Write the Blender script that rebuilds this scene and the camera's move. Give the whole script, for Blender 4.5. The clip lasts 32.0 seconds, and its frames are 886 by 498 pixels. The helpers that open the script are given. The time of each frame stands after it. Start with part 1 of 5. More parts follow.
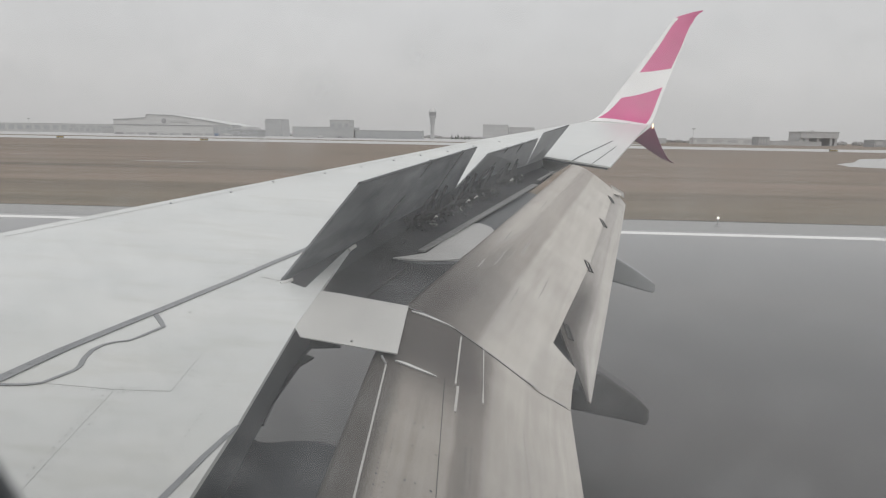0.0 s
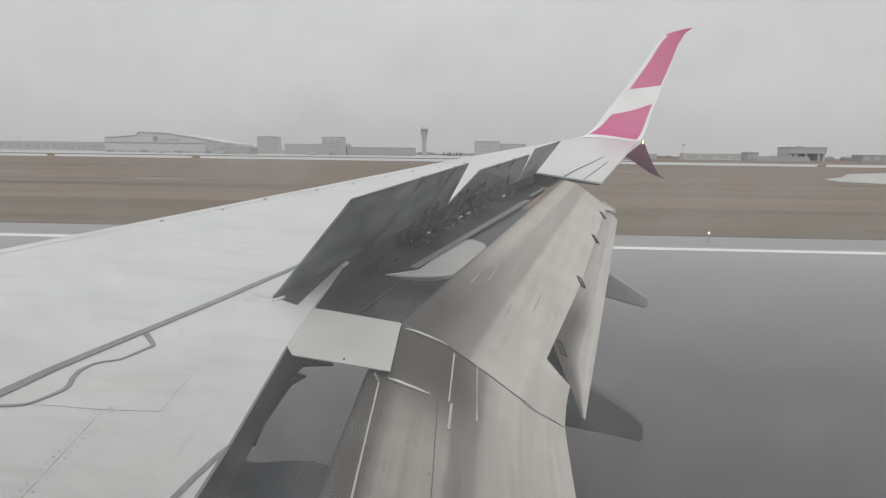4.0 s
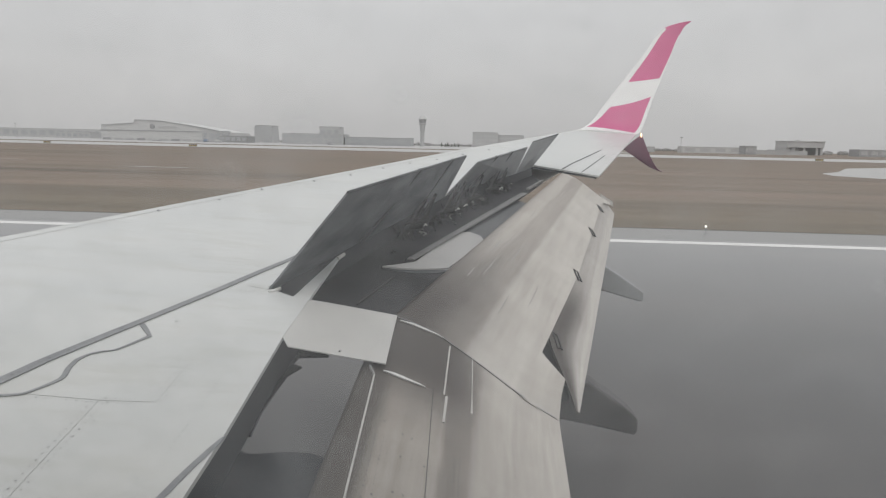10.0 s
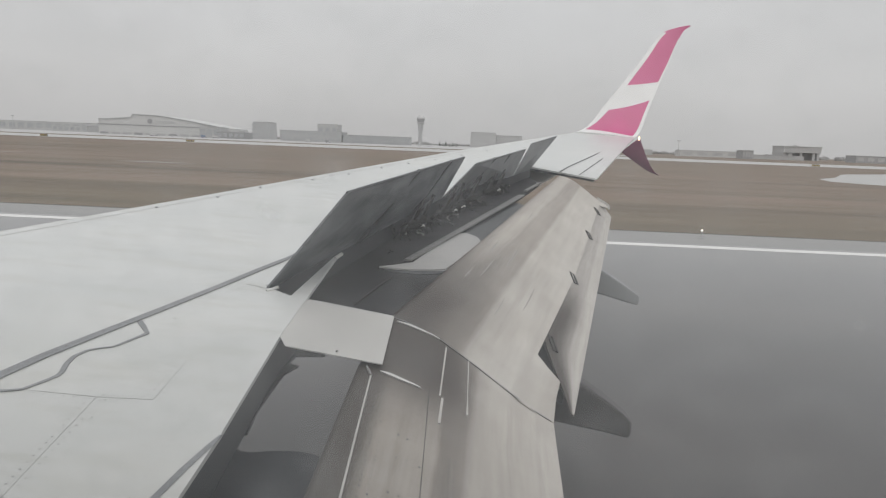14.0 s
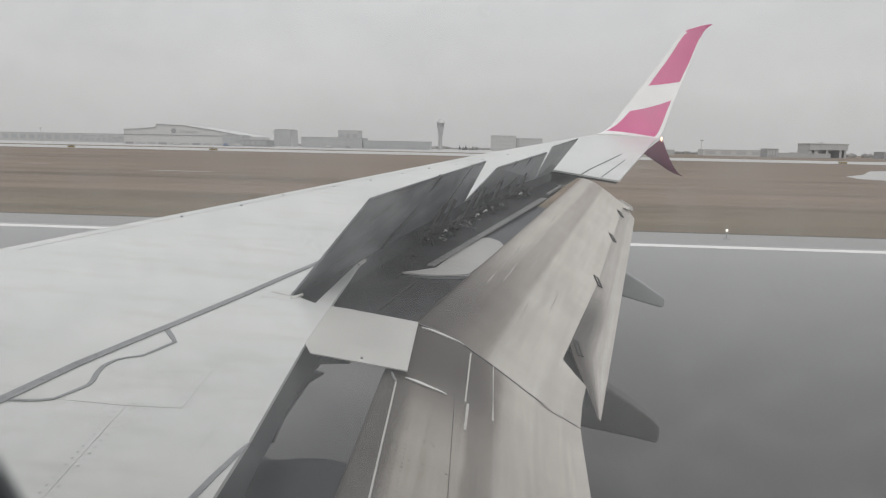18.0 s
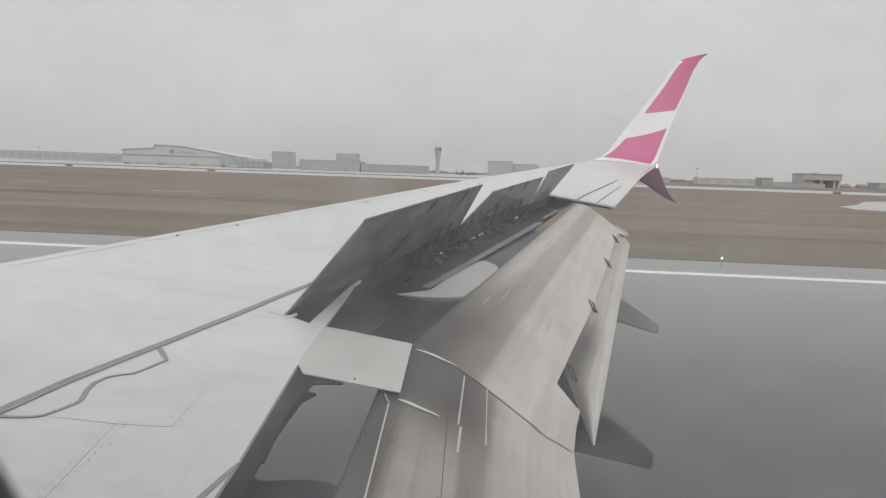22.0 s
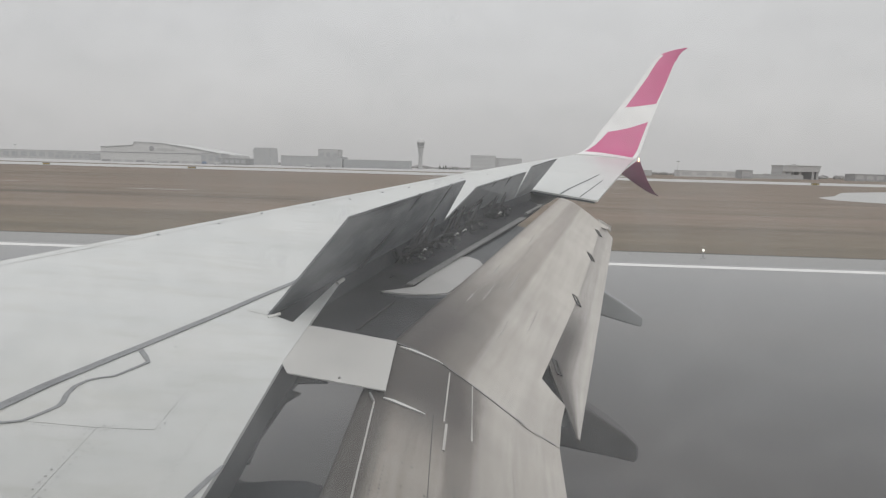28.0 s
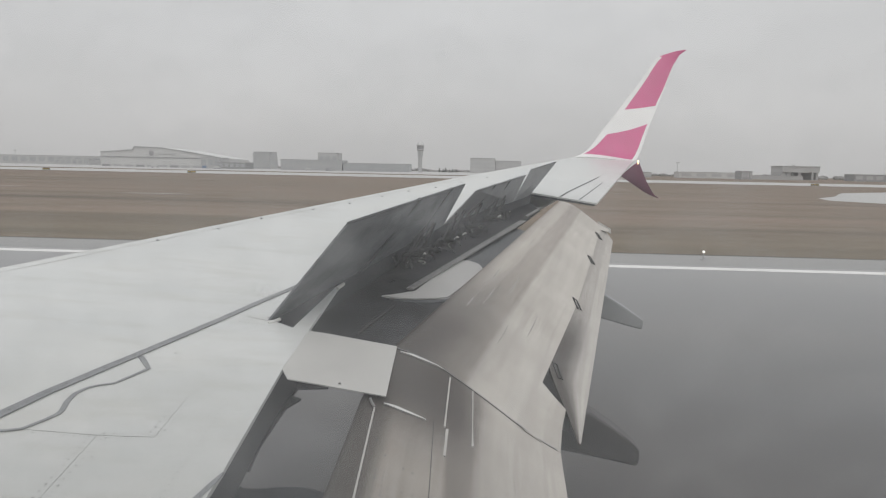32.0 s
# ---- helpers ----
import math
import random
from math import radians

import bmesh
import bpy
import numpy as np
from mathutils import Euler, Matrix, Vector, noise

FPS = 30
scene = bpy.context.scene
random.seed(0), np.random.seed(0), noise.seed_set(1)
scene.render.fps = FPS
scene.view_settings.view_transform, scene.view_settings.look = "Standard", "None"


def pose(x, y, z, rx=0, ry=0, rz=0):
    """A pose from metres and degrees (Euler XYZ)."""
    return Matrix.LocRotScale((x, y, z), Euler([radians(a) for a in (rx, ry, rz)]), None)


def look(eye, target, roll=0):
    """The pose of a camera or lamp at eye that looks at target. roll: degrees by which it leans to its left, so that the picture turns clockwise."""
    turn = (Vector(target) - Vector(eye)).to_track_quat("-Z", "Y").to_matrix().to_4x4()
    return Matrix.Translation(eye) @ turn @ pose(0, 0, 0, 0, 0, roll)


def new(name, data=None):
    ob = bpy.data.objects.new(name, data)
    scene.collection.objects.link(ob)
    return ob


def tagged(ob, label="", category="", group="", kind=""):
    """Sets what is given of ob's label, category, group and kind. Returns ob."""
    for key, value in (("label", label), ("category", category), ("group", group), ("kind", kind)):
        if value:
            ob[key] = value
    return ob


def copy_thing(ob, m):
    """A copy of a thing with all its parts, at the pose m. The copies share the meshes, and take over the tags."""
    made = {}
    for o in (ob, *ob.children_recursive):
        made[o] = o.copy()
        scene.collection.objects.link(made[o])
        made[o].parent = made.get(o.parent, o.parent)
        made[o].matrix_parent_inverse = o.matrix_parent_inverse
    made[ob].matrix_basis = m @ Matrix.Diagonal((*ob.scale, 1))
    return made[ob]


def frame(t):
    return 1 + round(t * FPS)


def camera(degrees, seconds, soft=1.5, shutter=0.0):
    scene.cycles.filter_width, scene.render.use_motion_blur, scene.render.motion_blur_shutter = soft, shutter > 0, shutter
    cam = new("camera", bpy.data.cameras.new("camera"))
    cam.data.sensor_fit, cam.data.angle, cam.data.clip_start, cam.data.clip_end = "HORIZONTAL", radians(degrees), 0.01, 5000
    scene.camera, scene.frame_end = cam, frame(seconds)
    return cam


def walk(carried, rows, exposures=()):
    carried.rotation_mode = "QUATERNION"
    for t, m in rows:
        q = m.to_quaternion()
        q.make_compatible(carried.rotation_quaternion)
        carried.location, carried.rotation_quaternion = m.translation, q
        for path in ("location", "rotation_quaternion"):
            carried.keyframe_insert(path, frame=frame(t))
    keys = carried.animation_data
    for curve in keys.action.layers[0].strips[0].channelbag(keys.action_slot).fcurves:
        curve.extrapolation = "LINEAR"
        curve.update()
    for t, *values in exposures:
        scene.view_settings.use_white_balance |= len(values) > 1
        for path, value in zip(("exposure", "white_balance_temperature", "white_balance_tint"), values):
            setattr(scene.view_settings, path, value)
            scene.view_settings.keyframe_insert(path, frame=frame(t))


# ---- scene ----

cam = camera(66.0, 32.0, 1.15)
# a small lens set on the wing: the pane and the window's rim, a hand's width off, stay soft
cam.data.dof.use_dof, cam.data.dof.focus_distance, cam.data.dof.aperture_fstop = True, 8.0, 6.5

PATH = [
    (0, (0.0096, 0.0202, 3.9572), (-0.1374, 1.9881, 3.6322), 0.97),
    (0.5, (0.0069, 0.0240, 3.9779), (-0.1081, 1.9910, 3.6350), -0.36),
    (1, (0.0062, 0.0222, 3.9692), (-0.1565, 1.9870, 3.6327), 0.11),
    (1.5, (0.0149, 0.0298, 3.9836), (-0.1304, 1.9968, 3.6526), 0.94),
    (2, (0.0047, 0.0234, 3.9534), (-0.0682, 2.0015, 3.6671), 0.77),
    (2.5, (0.0100, 0.0143, 3.9721), (-0.1151, 1.9909, 3.6941), 0.80),
    (4.5, (0.0050, 0.0319, 3.9547), (-0.1217, 2.0085, 3.6772), 0.74),
    (5, (-0.0010, 0.0296, 3.9598), (-0.1655, 2.0058, 3.6994), 0.55),
    (5.5, (0.0062, 0.0314, 3.9778), (-0.1365, 2.0101, 3.7243), 0.22),
    (6, (-0.0136, 0.0136, 4.0002), (-0.2115, 1.9859, 3.7339), -0.09),
    (6.5, (-0.0002, 0.0244, 3.9863), (-0.1757, 1.9938, 3.6854), -0.14),
    (7, (0.0014, 0.0258, 3.9670), (-0.1326, 2.0018, 3.6883), 1.14),
    (7.5, (-0.0034, 0.0216, 3.9674), (-0.1505, 1.9970, 3.6910), 1.03),
    (8, (0.0003, 0.0236, 3.9786), (-0.1529, 1.9986, 3.7032), 0.90),
    (8.5, (-0.0082, 0.0153, 3.9623), (-0.1562, 1.9899, 3.6816), 1.46),
    (9, (0.0028, 0.0242, 3.9667), (-0.1248, 1.9981, 3.6710), 1.51),
    (9.5, (0.0038, 0.0229, 3.9642), (-0.1169, 1.9969, 3.6665), 1.03),
    (10, (0.0108, 0.0299, 3.9690), (-0.1060, 2.0032, 3.6652), 1.30),
    (10.5, (0.0094, 0.0289, 3.9663), (-0.0945, 2.0060, 3.6832), 1.66),
    (11, (0.0018, 0.0249, 3.9896), (-0.1216, 1.9982, 3.6879), 0.32),
    (11.5, (-0.0005, 0.0141, 3.9768), (-0.1489, 1.9840, 3.6646), 0.87),
    (12, (-0.0036, 0.0126, 3.9939), (-0.2048, 1.9726, 3.6504), 0.75),
    (12.5, (-0.0032, 0.0134, 3.9759), (-0.1546, 1.9879, 3.6959), 1.67),
    (13, (0.0033, 0.0126, 3.9851), (-0.1676, 1.9810, 3.6749), 0.86),
    (13.5, (0.0148, 0.0175, 4.0023), (-0.1360, 1.9872, 3.6902), 1.65),
    (14, (0.0026, 0.0111, 3.9851), (-0.1034, 1.9849, 3.6801), 2.22),
    (14.5, (0.0030, 0.0163, 3.9873), (-0.1552, 1.9881, 3.6921), 1.80),
    (16.5, (-0.0076, 0.0179, 3.9813), (-0.1750, 1.9916, 3.7047), 1.90),
    (17, (-0.0064, 0.0193, 3.9904), (-0.1772, 1.9878, 3.6811), 1.01),
    (17.5, (-0.0090, 0.0170, 3.9744), (-0.1477, 1.9908, 3.6835), 1.76),
    (18, (-0.0077, 0.0173, 3.9933), (-0.1770, 1.9881, 3.6980), 1.16),
    (18.5, (0.0001, 0.0187, 3.9920), (-0.1637, 1.9905, 3.7001), 1.63),
    (19, (-0.0022, 0.0099, 3.9966), (-0.1697, 1.9847, 3.7284), 1.13),
    (19.5, (-0.0016, 0.0089, 4.0035), (-0.1786, 1.9846, 3.7476), 1.16),
    (20, (-0.0043, 0.0075, 3.9982), (-0.2098, 1.9801, 3.7398), 0.87),
    (20.5, (-0.0105, 0.0015, 3.9868), (-0.2060, 1.9805, 3.7745), 1.14),
    (21, (-0.0051, 0.0076, 3.9941), (-0.2246, 1.9822, 3.7639), 0.72),
    (21.5, (0.0011, 0.0135, 3.9931), (-0.1622, 1.9950, 3.7760), 1.26),
    (22, (-0.0023, 0.0133, 3.9795), (-0.1625, 1.9942, 3.7545), 1.99),
    (22.5, (-0.0061, 0.0151, 3.9948), (-0.1532, 1.9966, 3.7671), 1.04),
    (23, (-0.0064, 0.0183, 3.9979), (-0.1483, 2.0013, 3.7797), 1.51),
    (23.5, (-0.0007, 0.0216, 4.0016), (-0.1512, 2.0019, 3.7662), 1.00),
    (24, (0.0036, 0.0331, 4.0027), (-0.1341, 2.0142, 3.7658), 1.45),
    (24.5, (0.0020, 0.0277, 4.0081), (-0.1333, 2.0113, 3.7910), 1.20),
    (25, (0.0028, 0.0331, 4.0031), (-0.1319, 2.0147, 3.7686), 2.21),
    (25.5, (-0.0012, 0.0246, 3.9830), (-0.1018, 2.0112, 3.7755), 1.87),
    (27.5, (-0.0023, 0.0181, 3.9974), (-0.1166, 2.0011, 3.7639), 1.69),
    (28, (-0.0031, 0.0237, 3.9907), (-0.1155, 2.0063, 3.7524), 1.50),
    (28.5, (0.0027, 0.0253, 3.9980), (-0.0959, 2.0092, 3.7645), 1.45),
    (29, (0.0044, 0.0304, 3.9952), (-0.0887, 2.0144, 3.7606), 1.64),
    (29.5, (0.0035, 0.0236, 3.9984), (-0.0739, 2.0083, 3.7639), 1.83),
    (30, (-0.0010, 0.0360, 3.9870), (-0.0851, 2.0205, 3.7525), 1.61),
    (30.5, (-0.0040, 0.0267, 3.9886), (-0.0880, 2.0116, 3.7581), 1.42),
    (31, (-0.0005, 0.0287, 3.9957), (-0.0992, 2.0124, 3.7610), 1.46),
    (31.5, (-0.0042, 0.0292, 3.9957), (-0.1049, 2.0125, 3.7582), 1.38),
    (32, (-0.0007, 0.0272, 4.0016), (-0.1138, 2.0107, 3.7713), 1.16),
]
walk(cam, [(t, look(eye, target, roll)) for t, eye, target, roll in PATH],
     [(0, 0.0), (2.5, 0.0), (5, -0.05), (8, -0.06), (9.5, -0.06), (11, 0.0), (13, -0.03), (17, -0.02), (19, 0.0), (23, 0.0), (24.2, -0.07), (25.5, -0.07), (28, -0.03), (32, -0.04)])

# ---- overcast daylight ----
world = bpy.data.worlds.new("overcast_sky")
scene.world = world
world.use_nodes = True
wn, wl = world.node_tree.nodes, world.node_tree.links
wn.clear()
w_out = wn.new("ShaderNodeOutputWorld")
w_bg = wn.new("ShaderNodeBackground")
w_co = wn.new("ShaderNodeTexCoord")
w_sep = wn.new("ShaderNodeSeparateXYZ")
w_ramp = wn.new("ShaderNodeValToRGB")
w_ramp.color_ramp.elements[0].position = 0.0
w_ramp.color_ramp.elements[0].color = (0.515, 0.510, 0.508, 1)
w_ramp.color_ramp.elements[1].position = 0.75
w_ramp.color_ramp.elements[1].color = (0.965, 0.965, 0.965, 1)
w_mid = w_ramp.color_ramp.elements.new(0.10)
w_mid.color = (0.592, 0.588, 0.586, 1)
w_mid2 = w_ramp.color_ramp.elements.new(0.28)
w_mid2.color = (0.660, 0.662, 0.662, 1)
w_map = wn.new("ShaderNodeMapping")
w_map.inputs["Scale"].default_value = (1.0, 1.0, 3.2)
w_noise = wn.new("ShaderNodeTexNoise")
w_noise.inputs["Scale"].default_value = 2.2
w_noise.inputs["Detail"].default_value = 4
w_noise.inputs["Roughness"].default_value = 0.5
w_gain = wn.new("ShaderNodeMapRange")
w_gain.inputs["From Min"].default_value = 0.25
w_gain.inputs["From Max"].default_value = 0.75
w_gain.inputs["To Min"].default_value = 0.91
w_gain.inputs["To Max"].default_value = 1.07
w_mul = wn.new("ShaderNodeMix")
w_mul.data_type, w_mul.blend_type = "RGBA", "MULTIPLY"
w_mul.inputs["Factor"].default_value = 1.0
w_sky = wn.new("ShaderNodeTexSky")
w_sky.sky_type = "NISHITA"
w_sky.sun_disc = False
w_sky.sun_elevation, w_sky.sun_rotation = radians(38), radians(150)
w_sky.dust_density = 6.0
w_dim = wn.new("ShaderNodeMix")
w_dim.data_type, w_dim.blend_type = "RGBA", "MULTIPLY"
w_dim.inputs["Factor"].default_value = 1.0
w_dim.inputs["B"].default_value = (0.10, 0.10, 0.10, 1)
w_mix = wn.new("ShaderNodeMix")
w_mix.data_type = "RGBA"
w_mix.inputs["Factor"].default_value = 0.92
wl.new(w_co.outputs["Generated"], w_sep.inputs[0])
wl.new(w_sep.outputs["Z"], w_ramp.inputs["Fac"])
wl.new(w_co.outputs["Generated"], w_map.inputs["Vector"])
wl.new(w_map.outputs[0], w_noise.inputs["Vector"])
wl.new(w_noise.outputs[0], w_gain.inputs["Value"])
wl.new(w_ramp.outputs[0], w_mul.inputs["A"])
wl.new(w_gain.outputs[0], w_mul.inputs["B"])
wl.new(w_sky.outputs[0], w_dim.inputs["A"])
wl.new(w_dim.outputs["Result"], w_mix.inputs["A"])
wl.new(w_mul.outputs["Result"], w_mix.inputs["B"])
wl.new(w_mix.outputs["Result"], w_bg.inputs["Color"])
w_bg.inputs["Strength"].default_value = 1.08
wl.new(w_bg.outputs[0], w_out.inputs[0])

sun_data = bpy.data.lights.new("sun", "SUN")
sun_data.energy, sun_data.angle, sun_data.color = 0.62, radians(40), (1.0, 0.98, 0.95)
sun = new("sun", sun_data)
sun.matrix_world = look((0, 0, 60), (-16, 46, 0))


# ---- materials ----
def shader(name, rough=0.5, metal=0.0, spec=0.5):
    m = bpy.data.materials.new(name)
    m.use_nodes = True
    b = m.node_tree.nodes["Principled BSDF"]
    b.inputs["Roughness"].default_value = rough
    b.inputs["Metallic"].default_value = metal
    b.inputs["Specular IOR Level"].default_value = spec
    return m, m.node_tree.nodes, m.node_tree.links, b


def coords(n, l, scale=(1, 1, 1), source="Object"):
    c, mp = n.new("ShaderNodeTexCoord"), n.new("ShaderNodeMapping")
    mp.inputs["Scale"].default_value = scale
    l.new(c.outputs[source], mp.inputs["Vector"])
    return mp.outputs[0]


def grain(n, l, vec, scale, detail=5, rough=0.55):
    t = n.new("ShaderNodeTexNoise")
    t.inputs["Scale"].default_value, t.inputs["Detail"].default_value, t.inputs["Roughness"].default_value = scale, detail, rough
    l.new(vec, t.inputs["Vector"])
    return t.outputs[0]


def ramp(n, l, fac, stops):
    r = n.new("ShaderNodeValToRGB")
    e = r.color_ramp.elements
    while len(e) < len(stops):
        e.new(0.5)
    for i, (p, c) in enumerate(stops):
        e[i].position, e[i].color = p, (*c, 1)
    l.new(fac, r.inputs["Fac"])
    return r.outputs[0]


def blend(n, l, a, b, fac=1.0, kind="MIX"):
    m = n.new("ShaderNodeMix")
    m.data_type, m.blend_type = "RGBA", kind
    for key, v in (("A", a), ("B", b), ("Factor", fac)):
        if isinstance(v, (int, float)):
            m.inputs[key].default_value = v
        elif isinstance(v, tuple):
            m.inputs[key].default_value = (*v, 1)
        else:
            l.new(v, m.inputs[key])
    return m.outputs["Result"]


def bump(n, l, b, height, strength=0.2, dist=0.01):
    k = n.new("ShaderNodeBump")
    k.inputs["Strength"].default_value, k.inputs["Distance"].default_value = strength, dist
    l.new(height, k.inputs["Height"])
    l.new(k.outputs[0], b.inputs["Normal"])


def span(n, l, fac, lo, hi, first=0.0, last=1.0):
    r = n.new("ShaderNodeMapRange")
    r.inputs["From Min"].default_value, r.inputs["From Max"].default_value = first, last
    r.inputs["To Min"].default_value, r.inputs["To Max"].default_value = lo, hi
    l.new(fac, r.inputs["Value"])
    return r.outputs[0]


def two_scale(name, c1, c2, big=0.6, small=18.0, rough=0.5, metal=0.0, amount=0.35, relief=0.08, stretch=(1, 1, 1), spec=0.5):
    """A worn surface: broad staining between two colours, with a fine grain on it."""
    m, n, l, b = shader(name, rough, metal, spec)
    v = coords(n, l, stretch)
    broad = ramp(n, l, grain(n, l, v, big, 4), [(0.3, c1), (0.7, c2)])
    fine = grain(n, l, v, small, 6, 0.65)
    tone = ramp(n, l, fine, [(0.25, (1 - amount,) * 3), (0.75, (1, 1, 1))])
    l.new(blend(n, l, broad, tone, 1.0, "MULTIPLY"), b.inputs["Base Color"])
    l.new(span(n, l, fine, rough * 0.8, min(1, rough * 1.25)), b.inputs["Roughness"])
    bump(n, l, b, fine, relief)
    return m


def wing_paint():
    """White paint with broad tone changes and faint warm smears along the chord, and the fuselage's shade painted in
    towards the root.
    """
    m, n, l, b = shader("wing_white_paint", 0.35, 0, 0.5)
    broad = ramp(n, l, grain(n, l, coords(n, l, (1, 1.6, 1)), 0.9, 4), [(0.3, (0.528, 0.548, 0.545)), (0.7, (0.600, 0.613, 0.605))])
    smear_and_shade = ramp(n, l, grain(n, l, coords(n, l, (0.7, 3.2, 1)), 2.4, 5, 0.6), [(0.50, (1, 1, 1)), (0.72, (0.90, 0.888, 0.862))])
    # warm darkening near the root: shade from the fuselage put into the colour
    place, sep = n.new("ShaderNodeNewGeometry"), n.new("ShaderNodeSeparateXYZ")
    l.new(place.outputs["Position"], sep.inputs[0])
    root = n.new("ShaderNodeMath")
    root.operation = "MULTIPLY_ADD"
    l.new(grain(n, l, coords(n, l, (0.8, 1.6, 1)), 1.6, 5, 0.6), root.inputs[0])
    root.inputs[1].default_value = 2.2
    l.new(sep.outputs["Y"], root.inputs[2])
    root_shade = ramp(n, l, span(n, l, root.outputs[0], 0.0, 1.0, 2.6, 5.2), [(0.0, (0.915, 0.900, 0.868)), (1.0, (1, 1, 1))])
    smear_and_shade = blend(n, l, smear_and_shade, root_shade, 1.0, "MULTIPLY")
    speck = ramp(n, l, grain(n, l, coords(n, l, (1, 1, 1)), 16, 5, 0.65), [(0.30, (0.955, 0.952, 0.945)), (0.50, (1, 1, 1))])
    l.new(blend(n, l, blend(n, l, broad, smear_and_shade, 1.0, "MULTIPLY"), speck, 1.0, "MULTIPLY"), b.inputs["Base Color"])
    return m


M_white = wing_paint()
M_panel = two_scale("dulled_white_panel", (0.46, 0.455, 0.44), (0.54, 0.535, 0.515), 1.6, 14, 0.45, 0, 0.08, 0.02)
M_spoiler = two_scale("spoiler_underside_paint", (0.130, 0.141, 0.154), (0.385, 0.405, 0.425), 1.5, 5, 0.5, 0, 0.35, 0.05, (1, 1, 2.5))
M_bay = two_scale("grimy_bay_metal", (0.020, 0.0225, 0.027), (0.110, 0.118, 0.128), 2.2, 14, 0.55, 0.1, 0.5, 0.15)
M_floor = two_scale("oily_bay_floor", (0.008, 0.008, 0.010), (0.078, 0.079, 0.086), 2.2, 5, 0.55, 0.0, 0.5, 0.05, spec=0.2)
M_dark = two_scale("dark_grey_structure", (0.055, 0.062, 0.067), (0.105, 0.114, 0.12), 1.5, 20, 0.5, 0.0, 0.35, 0.1)
M_beam = two_scale("dull_alloy", (0.25, 0.249, 0.245), (0.35, 0.347, 0.34), 3.0, 26, 0.45, 0.25, 0.3, 0.05)
M_bright = two_scale("bare_bright_alloy", (0.62, 0.62, 0.60), (0.74, 0.74, 0.72), 4.0, 30, 0.35, 0.3, 0.2, 0.03)
M_seal = two_scale("grey_sealant", (0.20, 0.21, 0.22), (0.27, 0.28, 0.285), 3.0, 24, 0.6, 0, 0.25, 0.06)
M_line = two_scale("panel_joint_grime", (0.37, 0.375, 0.368), (0.52, 0.525, 0.513), 2.0, 30, 0.6, 0, 0.3, 0.02)
M_rivet = two_scale("rivet_grime", (0.20, 0.20, 0.195), (0.34, 0.34, 0.33), 2.0, 30, 0.6, 0, 0.3, 0.02)
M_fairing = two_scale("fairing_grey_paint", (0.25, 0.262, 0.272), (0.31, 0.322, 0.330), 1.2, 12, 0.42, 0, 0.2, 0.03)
M_fairing_dark = two_scale("dark_fairing_paint", (0.055, 0.054, 0.056), (0.098, 0.096, 0.098), 1.6, 12, 0.5, 0, 0.3, 0.03, spec=0.2)
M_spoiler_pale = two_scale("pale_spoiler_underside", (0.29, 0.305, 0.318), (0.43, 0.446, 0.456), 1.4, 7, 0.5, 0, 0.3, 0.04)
M_scuff = two_scale("pale_scuff", (0.46, 0.445, 0.42), (0.54, 0.525, 0.50), 6, 30, 0.5, 0, 0.2, 0.02)
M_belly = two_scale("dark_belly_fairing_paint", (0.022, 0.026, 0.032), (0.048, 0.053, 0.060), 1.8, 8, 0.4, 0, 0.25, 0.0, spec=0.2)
M_plate = two_scale("pale_grey_gap_plate", (0.40, 0.398, 0.392), (0.47, 0.467, 0.46), 2.0, 16, 0.45, 0, 0.10, 0.02)
M_faint = two_scale("faint_flap_scuff", (0.345, 0.332, 0.31), (0.42, 0.406, 0.383), 6, 30, 0.5, 0, 0.2, 0.02)
M_black = two_scale("black_rubber", (0.02, 0.02, 0.022), (0.04, 0.04, 0.042), 3, 30, 0.7, 0, 0.3, 0.05)


